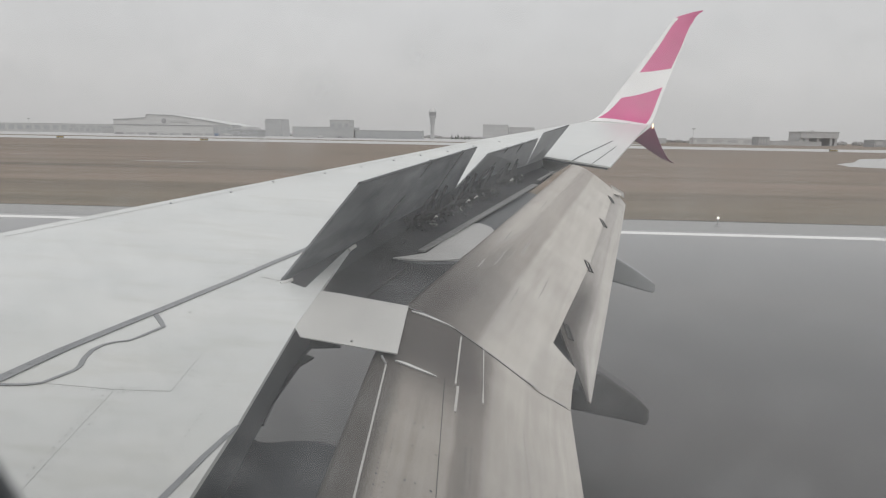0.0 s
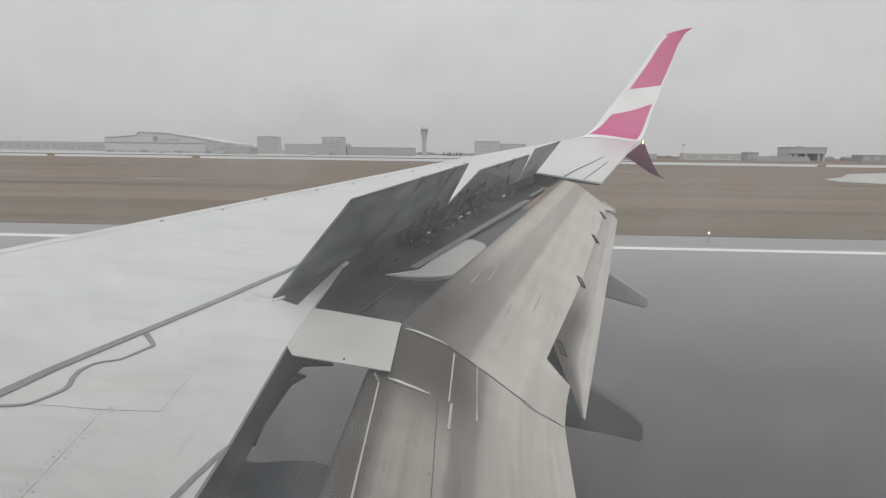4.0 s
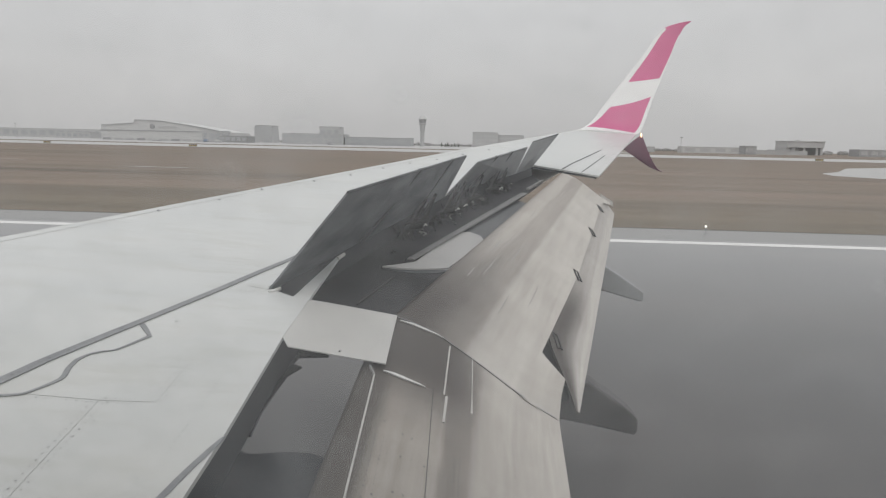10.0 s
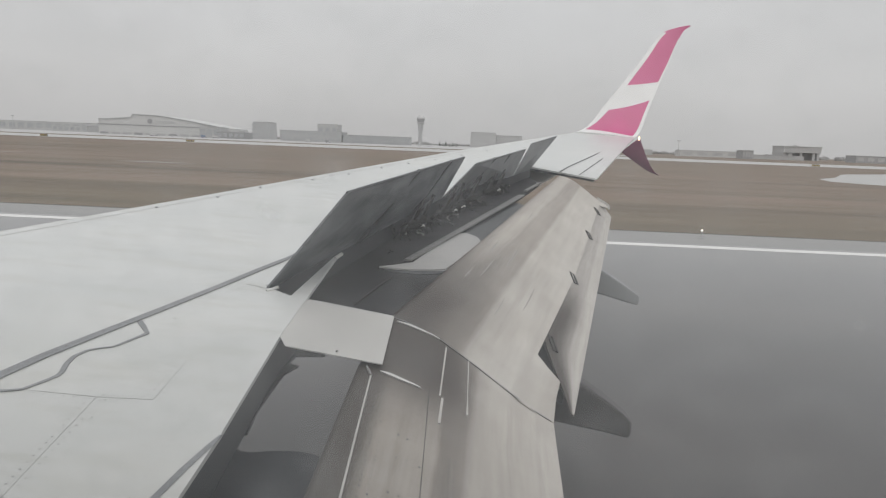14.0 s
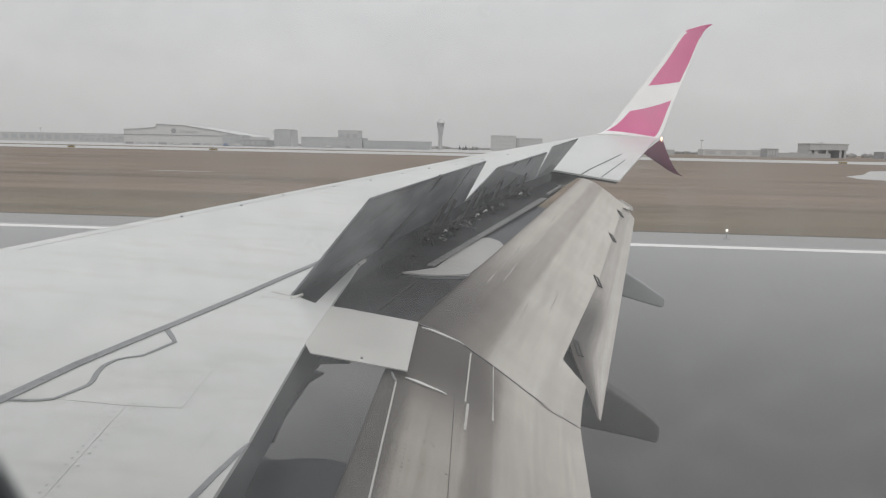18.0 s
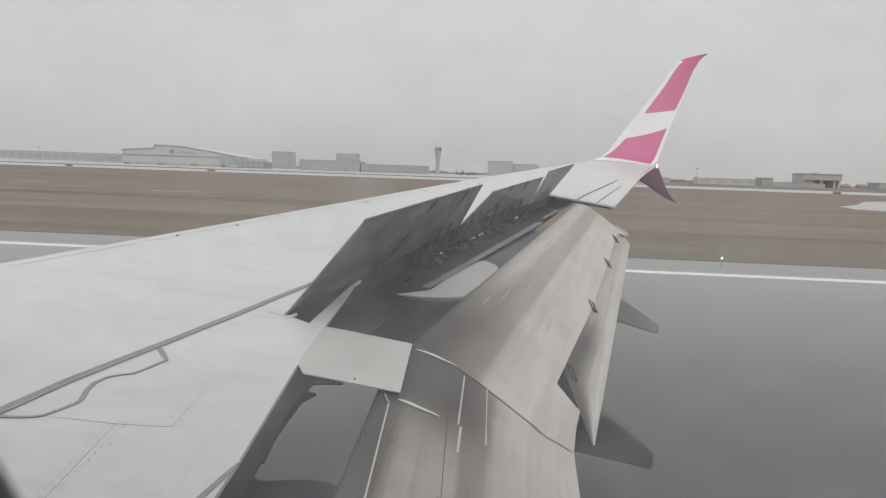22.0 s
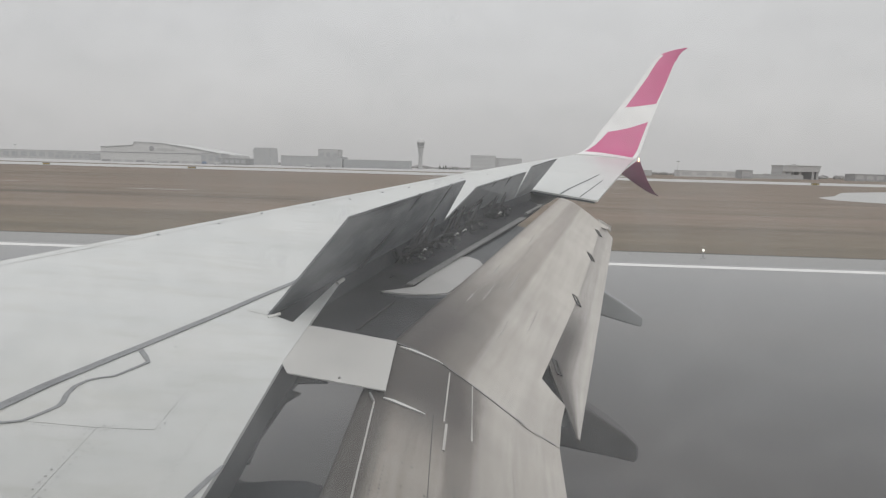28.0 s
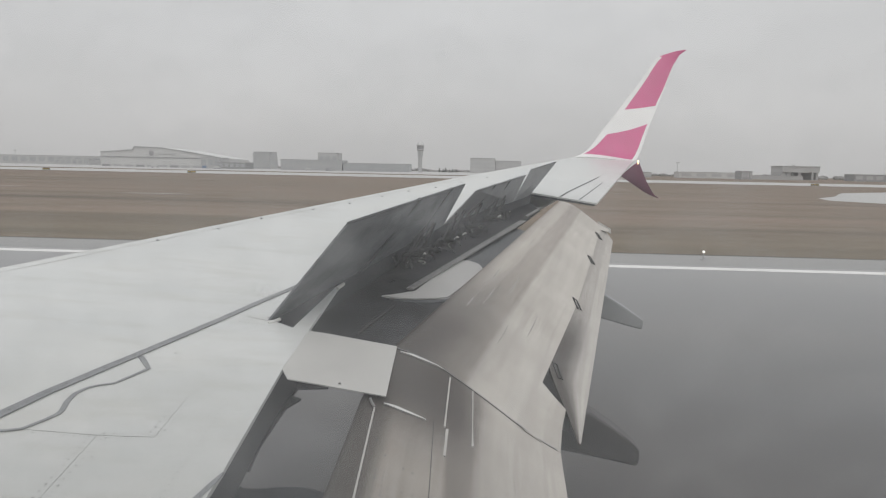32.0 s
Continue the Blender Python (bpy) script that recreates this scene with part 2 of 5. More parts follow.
def flap_paint(name, stops, soot):
    """Grey paint in belts along the span, with soft streaks and a sooted corner, on the aft flap painted slot shade; U
    runs from nose to tail, V is metres of span.
    """
    m, n, l, b = shader(name, 0.45, 0, 0.16)
    sep = n.new("ShaderNodeSeparateXYZ")
    l.new(coords(n, l, (1, 1, 1), "UV"), sep.inputs[0])

    def fused(a, gain, base):
        k = n.new("ShaderNodeMath")
        k.operation = "MULTIPLY_ADD"
        l.new(a, k.inputs[0])
        k.inputs[1].default_value = gain
        l.new(base, k.inputs[2])
        return k.outputs[0]

    wob = grain(n, l, coords(n, l, (1.5, 0.7, 1), "UV"), 2.4, 4)
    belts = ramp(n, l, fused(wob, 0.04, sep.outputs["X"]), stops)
    streak = grain(n, l, coords(n, l, (9, 0.55, 1), "UV"), 1.1, 5, 0.5)
    tone = ramp(n, l, streak, [(0.3, (0.86, 0.85, 0.84)), (0.5, (0.985, 0.98, 0.975)), (0.75, (1.06, 1.06, 1.055))])
    hair = grain(n, l, coords(n, l, (46, 1.6, 1), "UV"), 1.0, 4, 0.6)
    tone3 = ramp(n, l, hair, [(0.3, (0.93, 0.925, 0.92)), (0.7, (1.04, 1.04, 1.04))])
    spot = grain(n, l, coords(n, l, (3.4, 0.8, 1), "UV"), 1.5, 5, 0.55)
    tone2 = ramp(n, l, spot, [(0.3, (0.95, 0.94, 0.93)), (0.7, (1.09, 1.09, 1.085))])
    wash = grain(n, l, coords(n, l, (0.8, 5.5, 1), "UV"), 1.0, 4, 0.55)
    tone4 = ramp(n, l, wash, [(0.35, (0.94, 0.935, 0.93)), (0.65, (1.03, 1.03, 1.03))])
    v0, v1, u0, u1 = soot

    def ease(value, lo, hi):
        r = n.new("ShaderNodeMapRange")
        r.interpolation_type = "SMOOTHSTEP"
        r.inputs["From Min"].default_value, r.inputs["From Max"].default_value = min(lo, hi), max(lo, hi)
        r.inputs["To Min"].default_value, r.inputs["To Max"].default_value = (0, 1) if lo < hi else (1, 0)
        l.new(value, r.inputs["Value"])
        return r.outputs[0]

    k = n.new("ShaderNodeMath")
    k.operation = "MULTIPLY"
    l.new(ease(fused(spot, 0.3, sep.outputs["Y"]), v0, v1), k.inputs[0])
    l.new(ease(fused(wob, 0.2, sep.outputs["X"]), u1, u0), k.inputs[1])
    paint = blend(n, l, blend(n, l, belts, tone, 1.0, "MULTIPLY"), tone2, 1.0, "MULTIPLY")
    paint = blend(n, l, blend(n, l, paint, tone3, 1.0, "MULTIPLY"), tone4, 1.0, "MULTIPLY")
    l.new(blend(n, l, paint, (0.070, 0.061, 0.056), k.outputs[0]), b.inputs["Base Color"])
    l.new(span(n, l, streak, 0.36, 0.55), b.inputs["Roughness"])
    return m


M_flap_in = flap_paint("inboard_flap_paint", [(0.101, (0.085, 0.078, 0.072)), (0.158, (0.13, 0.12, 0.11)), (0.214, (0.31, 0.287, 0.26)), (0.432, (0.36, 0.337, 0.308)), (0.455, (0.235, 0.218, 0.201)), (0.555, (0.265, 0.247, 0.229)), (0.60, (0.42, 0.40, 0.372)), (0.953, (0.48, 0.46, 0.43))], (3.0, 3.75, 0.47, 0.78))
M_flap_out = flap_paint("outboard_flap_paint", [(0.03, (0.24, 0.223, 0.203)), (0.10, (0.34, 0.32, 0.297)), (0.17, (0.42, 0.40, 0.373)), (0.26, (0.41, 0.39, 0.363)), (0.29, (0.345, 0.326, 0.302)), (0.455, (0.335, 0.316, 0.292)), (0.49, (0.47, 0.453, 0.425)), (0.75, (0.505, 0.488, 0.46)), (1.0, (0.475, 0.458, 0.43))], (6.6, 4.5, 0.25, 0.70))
# aft flap: darker towards its nose, the slot's shade put into the paint
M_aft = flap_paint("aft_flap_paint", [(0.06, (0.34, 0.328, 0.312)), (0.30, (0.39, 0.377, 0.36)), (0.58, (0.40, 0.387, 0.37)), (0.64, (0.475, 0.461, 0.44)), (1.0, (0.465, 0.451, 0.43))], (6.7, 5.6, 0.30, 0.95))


def winglet_paint():
    """White with a white nose strip and two curved magenta fields, laid out over chord (U) and height (V)."""
    m, n, l, b = shader("winglet_paint", 0.34)
    uv = coords(n, l, (1, 1, 1), "UV")
    sep = n.new("ShaderNodeSeparateXYZ")
    l.new(uv, sep.inputs[0])

    def math_node(op, a, bb, c=None):
        k = n.new("ShaderNodeMath")
        k.operation = op
        for i, vv in enumerate((a, bb, c)):
            if vv is None:
                continue
            if isinstance(vv, (int, float)):
                k.inputs[i].default_value = vv
            else:
                l.new(vv, k.inputs[i])
        return k.outputs[0]

    u, v = sep.outputs["X"], sep.outputs["Y"]
    curve = math_node("MULTIPLY", math_node("POWER", u, 2.0), 0.045)
    base_cut = math_node("GREATER_THAN", v, math_node("MULTIPLY_ADD", u, -0.02, 0.062))
    low_top = math_node("LESS_THAN", v, math_node("MULTIPLY_ADD", curve, 1.8, 0.258))
    low = math_node("MULTIPLY", base_cut, low_top)
    high = math_node("GREATER_THAN", v, math_node("ADD", curve, 0.452))
    field = math_node("MAXIMUM", low, high)
    nose = math_node("GREATER_THAN", u, math_node("MINIMUM", math_node("MULTIPLY_ADD", v, 0.62, 0.01), 0.17))
    tip = math_node("GREATER_THAN", v, 0.86)
    tail = math_node("LESS_THAN", u, math_node("MULTIPLY_ADD", v, 0.035, 0.925))
    mask = math_node("MULTIPLY", math_node("MULTIPLY", field, math_node("MAXIMUM", nose, tip)), math_node("MAXIMUM", tail, tip))
    g = grain(n, l, coords(n, l, (1, 1, 1)), 3.0, 5)
    pink = ramp(n, l, g, [(0.3, (0.53, 0.080, 0.225)), (0.7, (0.60, 0.095, 0.26))])
    white = ramp(n, l, g, [(0.3, (0.72, 0.72, 0.72)), (0.7, (0.78, 0.78, 0.78))])
    l.new(blend(n, l, white, pink, mask), b.inputs["Base Color"])
    return m


M_winglet = winglet_paint()
# winglet magenta darkened and dulled: the fin's underside shade is in the colour
M_magenta = two_scale("shaded_magenta_paint", (0.33, 0.125, 0.20), (0.39, 0.145, 0.235), 2, 14, 0.35, 0, 0.15, 0.02)


def wet_asphalt():
    """Dark asphalt under a film of rain: a dull base below a clear gloss that grows towards grazing views."""
    m, n, l, b = shader("wet_asphalt", 0.2, 0, 0.5)
    n.remove(b)
    out = next(k for k in n if k.type == "OUTPUT_MATERIAL")
    broad = grain(n, l, coords(n, l, (0.4, 1, 1)), 0.16, 3, 0.5)
    fine = grain(n, l, coords(n, l, (0.35, 1, 1)), 0.45, 3, 0.5)
    col = ramp(n, l, broad, [(0.3, (0.023, 0.025, 0.028)), (0.7, (0.047, 0.043, 0.039))])
    base, gloss, mix, rise = n.new("ShaderNodeBsdfDiffuse"), n.new("ShaderNodeBsdfGlossy"), n.new("ShaderNodeMixShader"), n.new("ShaderNodeFresnel")
    rise.inputs["IOR"].default_value = 1.42
    l.new(blend(n, l, col, ramp(n, l, fine, [(0.3, (0.94, 0.94, 0.94)), (0.7, (1.05, 1.05, 1.05))]), 1.0, "MULTIPLY"), base.inputs["Color"])
    gloss.inputs["Color"].default_value = (0.92, 0.92, 0.92, 1)
    l.new(span(n, l, broad, 0.30, 0.36), gloss.inputs["Roughness"])
    l.new(rise.outputs[0], mix.inputs["Fac"])
    l.new(base.outputs[0], mix.inputs[1])
    l.new(gloss.outputs[0], mix.inputs[2])
    l.new(mix.outputs[0], out.inputs[0])
    return m


M_runway = wet_asphalt()
M_shoulder = two_scale("wet_pale_asphalt", (0.20, 0.20, 0.195), (0.27, 0.27, 0.262), 0.15, 6, 0.37, 0, 0.25, 0.05, (0.3, 1, 1))
M_concrete = two_scale("wet_concrete", (0.34, 0.34, 0.335), (0.46, 0.46, 0.45), 0.05, 2, 0.37, 0, 0.15, 0.03, (0.2, 1, 1))
M_marking = two_scale("road_white", (0.72, 0.72, 0.71), (0.82, 0.82, 0.81), 0.4, 9, 0.45, 0, 0.15, 0.03)
M_yellow = two_scale("taxi_yellow", (0.60, 0.42, 0.06), (0.70, 0.50, 0.09), 0.4, 9, 0.5, 0, 0.2, 0.03)


M_pool = two_scale("rain_pool", (0.10, 0.10, 0.095), (0.16, 0.155, 0.145), 0.3, 4, 0.37, 0, 0.2, 0.01)


M_soil = two_scale("damp_soil", (0.06, 0.055, 0.045), (0.11, 0.10, 0.08), 0.8, 8, 0.8, 0, 0.4, 0.1, (0.3, 1, 1))


def dry_grass():
    m, n, l, b = shader("dry_grass", 0.9, 0, 0.1)
    bands = grain(n, l, coords(n, l, (0.006, 0.11, 1)), 1.0, 5, 0.6)
    patches = grain(n, l, coords(n, l, (0.018, 0.12, 1)), 1.0, 6, 0.65)
    fine = grain(n, l, coords(n, l, (0.6, 2.5, 1)), 1.0, 6, 0.7)
    c1 = ramp(n, l, bands, [(0.30, (0.128, 0.112, 0.092)), (0.43, (0.190, 0.155, 0.130)), (0.52, (0.235, 0.186, 0.158)), (0.60, (0.205, 0.168, 0.140)), (0.72, (0.155, 0.136, 0.110))])
    c2 = ramp(n, l, patches, [(0.3, (0.80, 0.82, 0.78)), (0.7, (1.12, 1.1, 1.08))])
    c3 = ramp(n, l, fine, [(0.25, (0.72, 0.72, 0.70)), (0.75, (1.15, 1.15, 1.12))])
    l.new(blend(n, l, blend(n, l, c1, c2, 1.0, "MULTIPLY"), c3, 1.0, "MULTIPLY"), b.inputs["Base Color"])
    where = n.new("ShaderNodeSeparateXYZ")
    l.new(coords(n, l, (1, 1, 1)), where.inputs[0])
    mow = n.new("ShaderNodeMapRange")
    mow.interpolation_type = "SMOOTHSTEP"
    mow.inputs["From Min"].default_value, mow.inputs["From Max"].default_value = 62, 36
    mow.inputs["To Max"].default_value = 0.30
    l.new(where.outputs["Y"], mow.inputs["Value"])
    green = blend(n, l, blend(n, l, (0.135, 0.132, 0.094), c2, 1.0, "MULTIPLY"), c3, 1.0, "MULTIPLY")
    l.new(blend(n, l, blend(n, l, blend(n, l, c1, c2, 1.0, "MULTIPLY"), c3, 1.0, "MULTIPLY"), green, mow.outputs[0]), b.inputs["Base Color"])
    bump(n, l, b, fine, 0.5, 0.05)
    return m


M_grass = dry_grass()
# building tones lightened and drawn together: distance haze painted into the colours
M_bld = [two_scale("hazed_pale_cladding", (0.46, 0.462, 0.466), (0.50, 0.502, 0.504), 0.05, 0.8, 0.6, 0, 0.08, 0.02),
         two_scale("hazed_grey_cladding", (0.41, 0.414, 0.42), (0.455, 0.459, 0.462), 0.05, 0.8, 0.6, 0, 0.08, 0.02),
         two_scale("hazed_white_cladding", (0.52, 0.522, 0.522), (0.555, 0.557, 0.556), 0.05, 0.8, 0.55, 0, 0.06, 0.02),
         two_scale("hazed_glazing", (0.375, 0.388, 0.40), (0.42, 0.432, 0.44), 0.08, 0.9, 0.4, 0, 0.1, 0.02),
         two_scale("hazed_dark_cladding", (0.30, 0.304, 0.31), (0.34, 0.344, 0.348), 0.06, 0.9, 0.6, 0, 0.1, 0.02)]
M_woods = two_scale("bare_woods", (0.27, 0.268, 0.262), (0.37, 0.365, 0.358), 0.05, 0.6, 0.9, 0, 0.4, 0.1)
M_cabin = two_scale("cabin_lining", (0.30, 0.30, 0.29), (0.36, 0.36, 0.35), 2, 40, 0.6, 0, 0.1, 0.03)
M_rim = two_scale("shaded_window_rim", (0.085, 0.095, 0.103), (0.11, 0.12, 0.128), 4, 40, 0.5, 0, 0.1, 0.03)


def lamp_glow(name, colour, power):
    m, n, l, b = shader(name, 0.3)
    b.inputs["Base Color"].default_value = (*colour, 1)
    b.inputs["Emission Color"].default_value = (*colour, 1)
    b.inputs["Emission Strength"].default_value = power
    return m


M_nav = lamp_glow("lit_navigation_lens", (1.0, 0.72, 0.42), 3.0)
M_edge_lamp = lamp_glow("lit_edge_lamp_lens", (1.0, 0.96, 0.88), 0.9)


def grubby_glass():
    """Clear window pane with a thin film of dust and dried drops that scatters daylight."""
    m = bpy.data.materials.new("grubby_window_pane")
    m.use_nodes = True
    n, l = m.node_tree.nodes, m.node_tree.links
    n.clear()
    out, mix = n.new("ShaderNodeOutputMaterial"), n.new("ShaderNodeMixShader")
    clear, film = n.new("ShaderNodeBsdfTransparent"), n.new("ShaderNodeBsdfTranslucent")
    film.inputs["Color"].default_value = (0.93, 0.94, 0.95, 1)
    wide = ramp(n, l, grain(n, l, coords(n, l, (1, 1, 1)), 14.0, 3, 0.55), [(0.3, (PANE_FILM[0],) * 3), (0.75, (PANE_FILM[1],) * 3)])
    blot = ramp(n, l, grain(n, l, coords(n, l, (1, 1, 1.3)), 55.0, 3, 0.5), [(0.45, (0, 0, 0)), (0.72, (PANE_FILM[2],) * 3)])
    dots = n.new("ShaderNodeTexVoronoi")
    dots.inputs["Scale"].default_value = 70.0
    l.new(coords(n, l, (1, 0, 1)), dots.inputs["Vector"])
    keep = n.new("ShaderNodeSeparateXYZ")
    l.new(dots.outputs["Color"], keep.inputs[0])
    near = ramp(n, l, dots.outputs["Distance"], [(0.06, (1, 1, 1)), (0.17, (0, 0, 0))])
    few = ramp(n, l, keep.outputs["X"], [(0.60, (0, 0, 0)), (1.0, (DRIED_DROP,) * 3)])
    drops = blend(n, l, near, few, 1.0, "MULTIPLY")
    smear_shape = ramp(n, l, grain(n, l, coords(n, l, (1.6, 1, 0.7)), 40.0, 2, 0.5), [(0.35, (0, 0, 0)), (0.7, (1, 1, 1))])
    total = blend(n, l, blend(n, l, wide, blot, 1.0, "ADD"), drops, 1.0, "ADD")
    for sx, sz, rx, rz, dense in SMEARS:
        place = n.new("ShaderNodeVectorMath")
        place.operation = "SUBTRACT"
        l.new(coords(n, l, (1, 0, 1)), place.inputs[0])
        place.inputs[1].default_value = (sx, 0, sz)
        size = n.new("ShaderNodeVectorMath")
        size.operation = "MULTIPLY"
        l.new(place.outputs[0], size.inputs[0])
        size.inputs[1].default_value = (1 / rx, 0, 1 / rz)
        far = n.new("ShaderNodeVectorMath")
        far.operation = "LENGTH"
        l.new(size.outputs[0], far.inputs[0])
        spotty = blend(n, l, ramp(n, l, far.outputs["Value"], [(0.15, (dense,) * 3), (1.0, (0, 0, 0))]), smear_shape, 1.0, "MULTIPLY")
        total = blend(n, l, total, spotty, 1.0, "ADD")
    l.new(total, mix.inputs["Fac"])
    l.new(clear.outputs[0], mix.inputs[1])
    l.new(film.outputs[0], mix.inputs[2])
    l.new(mix.outputs[0], out.inputs[0])
    return m


PANE_FILM = (0.10, 0.16, 0.08)
DRIED_DROP = 0.10
SMEARS = ((-0.072, 3.955, 0.022, 0.012, 0.20), (-0.052, 3.972, 0.020, 0.012, 0.16), (-0.085, 3.945, 0.014, 0.009, 0.12), (-0.002, 3.986, 0.034, 0.010, 0.12), (-0.021, 3.984, 0.012, 0.008, 0.05))
M_pane = grubby_glass()


# ---- building helpers ----
def smooth_mesh(me, angle=35):
    for p in me.polygons:
        p.use_smooth = True
    me.set_sharp_from_angle(angle=radians(angle))


def part(name, bm, material, parent=None, label="", smooth=True):
    """Links a bmesh as one mesh object under a thing or under a part."""
    me = bpy.data.meshes.new(name)
    bmesh.ops.recalc_face_normals(bm, faces=bm.faces)
    bm.to_mesh(me)
    bm.free()
    for mt in material if isinstance(material, (list, tuple)) else (material,):
        me.materials.append(mt)
    if smooth:
        smooth_mesh(me)
    ob = new(name, me)
    if parent is not None:
        ob.parent = parent
        ob.matrix_parent_inverse = Matrix.Translation(-parent.location)
    if label:
        tagged(ob, label)
    return ob


def empty(name, at=(0, 0, 0)):
    ob = new(name)
    ob.location = at
    ob.empty_display_size = 0.2
    return ob


def box_bm(x0, x1, y0, y1, z0, z1, bevel=0.0, bm=None):
    bm = bm or bmesh.new()
    made = bmesh.ops.create_cube(bm, size=1.0, matrix=Matrix.Translation(((x0 + x1) / 2, (y0 + y1) / 2, (z0 + z1) / 2)) @ Matrix.Diagonal((x1 - x0, y1 - y0, z1 - z0, 1)))
    if bevel:
        edges = {e for v in made["verts"] for e in v.link_edges}
        bmesh.ops.bevel(bm, geom=list(edges), offset=bevel, segments=2, affect="EDGES")
    return bm


def sheet_bm(points, thick=0.02, down=(0, 0, -1), bm=None):
    """A plate: its outline, and the same outline let down by its thickness."""
    bm = bm or bmesh.new()
    d = Vector(down).normalized() * thick
    top = [bm.verts.new(p) for p in points]
    low = [bm.verts.new(Vector(p) + d) for p in points]
    bm.faces.new(top)
    bm.faces.new(low[::-1])
    for i in range(len(top)):
        j = (i + 1) % len(top)
        bm.faces.new((top[i], low[i], low[j], top[j]))
    return bm


def loft_bm(rings, caps=True, closed=True, uv=None):
    bm = bmesh.new()
    rows = [[bm.verts.new(p) for p in r] for r in rings]
    layer = bm.loops.layers.uv.new("UVMap") if uv else None
    n = len(rows[0])
    for i in range(len(rows) - 1):
        for j in range(n if closed else n - 1):
            k = (j + 1) % n
            f = bm.faces.new((rows[i][j], rows[i][k], rows[i + 1][k], rows[i + 1][j]))
            if layer:
                for lp, (a, b) in zip(f.loops, ((i, j), (i, k), (i + 1, k), (i + 1, j))):
                    lp[layer].uv = uv[a][b]
    if caps:
        bm.faces.new(rows[0][::-1])
        bm.faces.new(rows[-1])
    return bm


def tube_bm(points, radius, sides=8, bm=None):
    """A pipe along a line of points."""
    bm = bm or bmesh.new()
    pts = [Vector(p) for p in points]
    rows = []
    for i, p in enumerate(pts):
        d = (pts[min(i + 1, len(pts) - 1)] - pts[max(i - 1, 0)]).normalized()
        a = d.orthogonal().normalized()
        b = d.cross(a)
        rows.append([bm.verts.new(p + radius * (math.cos(t) * a + math.sin(t) * b)) for t in (2 * math.pi * k / sides for k in range(sides))])
    for r, s in zip(rows, rows[1:]):
        for k in range(sides):
            bm.faces.new((r[k], r[(k + 1) % sides], s[(k + 1) % sides], s[k]))
    bm.faces.new(rows[0][::-1])
    bm.faces.new(rows[-1])
    return bm


def ribbon_bm(points, width, height=0.004, across=None, bm=None):
    """A flat strip laid along a line of points; across: the way its width runs."""
    bm = bm or bmesh.new()
    pts = [Vector(p) for p in points]
    rows = []
    for i, p in enumerate(pts):
        d = (pts[min(i + 1, len(pts) - 1)] - pts[max(i - 1, 0)]).normalized()
        a = Vector(across).normalized() if across else d.cross(Vector((0, 0, 1))).normalized()
        w = width[i] if isinstance(width, (list, tuple)) else width
        up = Vector((0, 0, height))
        rows.append([bm.verts.new(q) for q in (p - a * w / 2, p - a * w / 2 + up, p + a * w / 2 + up, p + a * w / 2)])
    for r, s in zip(rows, rows[1:]):
        for k in range(4):
            bm.faces.new((r[k], r[(k + 1) % 4], s[(k + 1) % 4], s[k]))
    bm.faces.new(rows[0][::-1])
    bm.faces.new(rows[-1])
    return bm


def curve(table, v):
    """Straight-line interpolation in a short table of pairs."""
    xs, ys = zip(*table)
    return float(np.interp(v, xs, ys))


# ---- ground: x runs aft along the runway, y away from it ----
EDGE_LINE, RUNWAY_EDGE, GRASS_EDGE = 29.75, 30.75, 34.8


def strip(name, x0, x1, y0, y1, z, material, label, category, near=False):
    """A flat sheet; near: laid in small fields round the aircraft, so that it is struck exactly."""
    xs, ys = [x0, x1], [y0, y1]
    if near:
        xs = sorted({x0, x1, -800, -300, 300, 800, *range(-150, 151, 10)})
        n = max(1, round((y1 - y0) / 6))
        ys = [y0 + (y1 - y0) * i / n for i in range(n + 1)]
    bm = bmesh.new()
    grid = [[bm.verts.new((x, y, z)) for y in ys] for x in xs]
    for i in range(len(xs) - 1):
        for j in range(len(ys) - 1):
            bm.faces.new((grid[i][j], grid[i + 1][j], grid[i + 1][j + 1], grid[i][j + 1]))
    return tagged(part(name, bm, material, smooth=False), label, category, kind="structure")


strip("ground", -4500, 4500, -4500, 4500, -0.02, M_grass, "flat dry brown airfield grass reaching to the horizon", "ground")
strip("runway", -2500, 2500, -33.0, RUNWAY_EDGE, 0.0, M_runway, "dark wet asphalt runway with a dull sheen", "runway", True)
strip("pavement", -2500, 2500, RUNWAY_EDGE, GRASS_EDGE, -0.004, M_shoulder, "pale wet asphalt shoulder beside the runway", "pavement", True)
strip("trim", -2500, 2500, EDGE_LINE - 0.42, EDGE_LINE + 0.42, 0.006, M_marking, "continuous white painted runway edge line", "runway marking", True)
strip("taxiway", -2500, 2500, 330, 470, -0.008, M_concrete, "pale wet concrete parallel taxiway across the grass", "taxiway")
strip("apron", -2500, 130, 560, 1500, -0.008, M_concrete, "pale wet concrete apron in front of the airport buildings", "apron")




def exit_lobe():
    """The rounded mouth of an exit taxiway in the grass."""
    bm = bmesh.new()
    edge = [(52, 124), (57, 112), (64, 100), (76, 88), (95, 76), (130, 62), (190, 48), (300, 42), (300, 225), (190, 224), (115, 215), (85, 186), (66, 151), (56, 137)]
    bm.faces.new([bm.verts.new((x + 9, y, -0.007)) for x, y in edge])
    return tagged(part("taxiway_exit", bm, M_concrete, smooth=False), "rounded mouth of a pale wet exit taxiway in the grass", "taxiway", kind="structure")


exit_lobe()


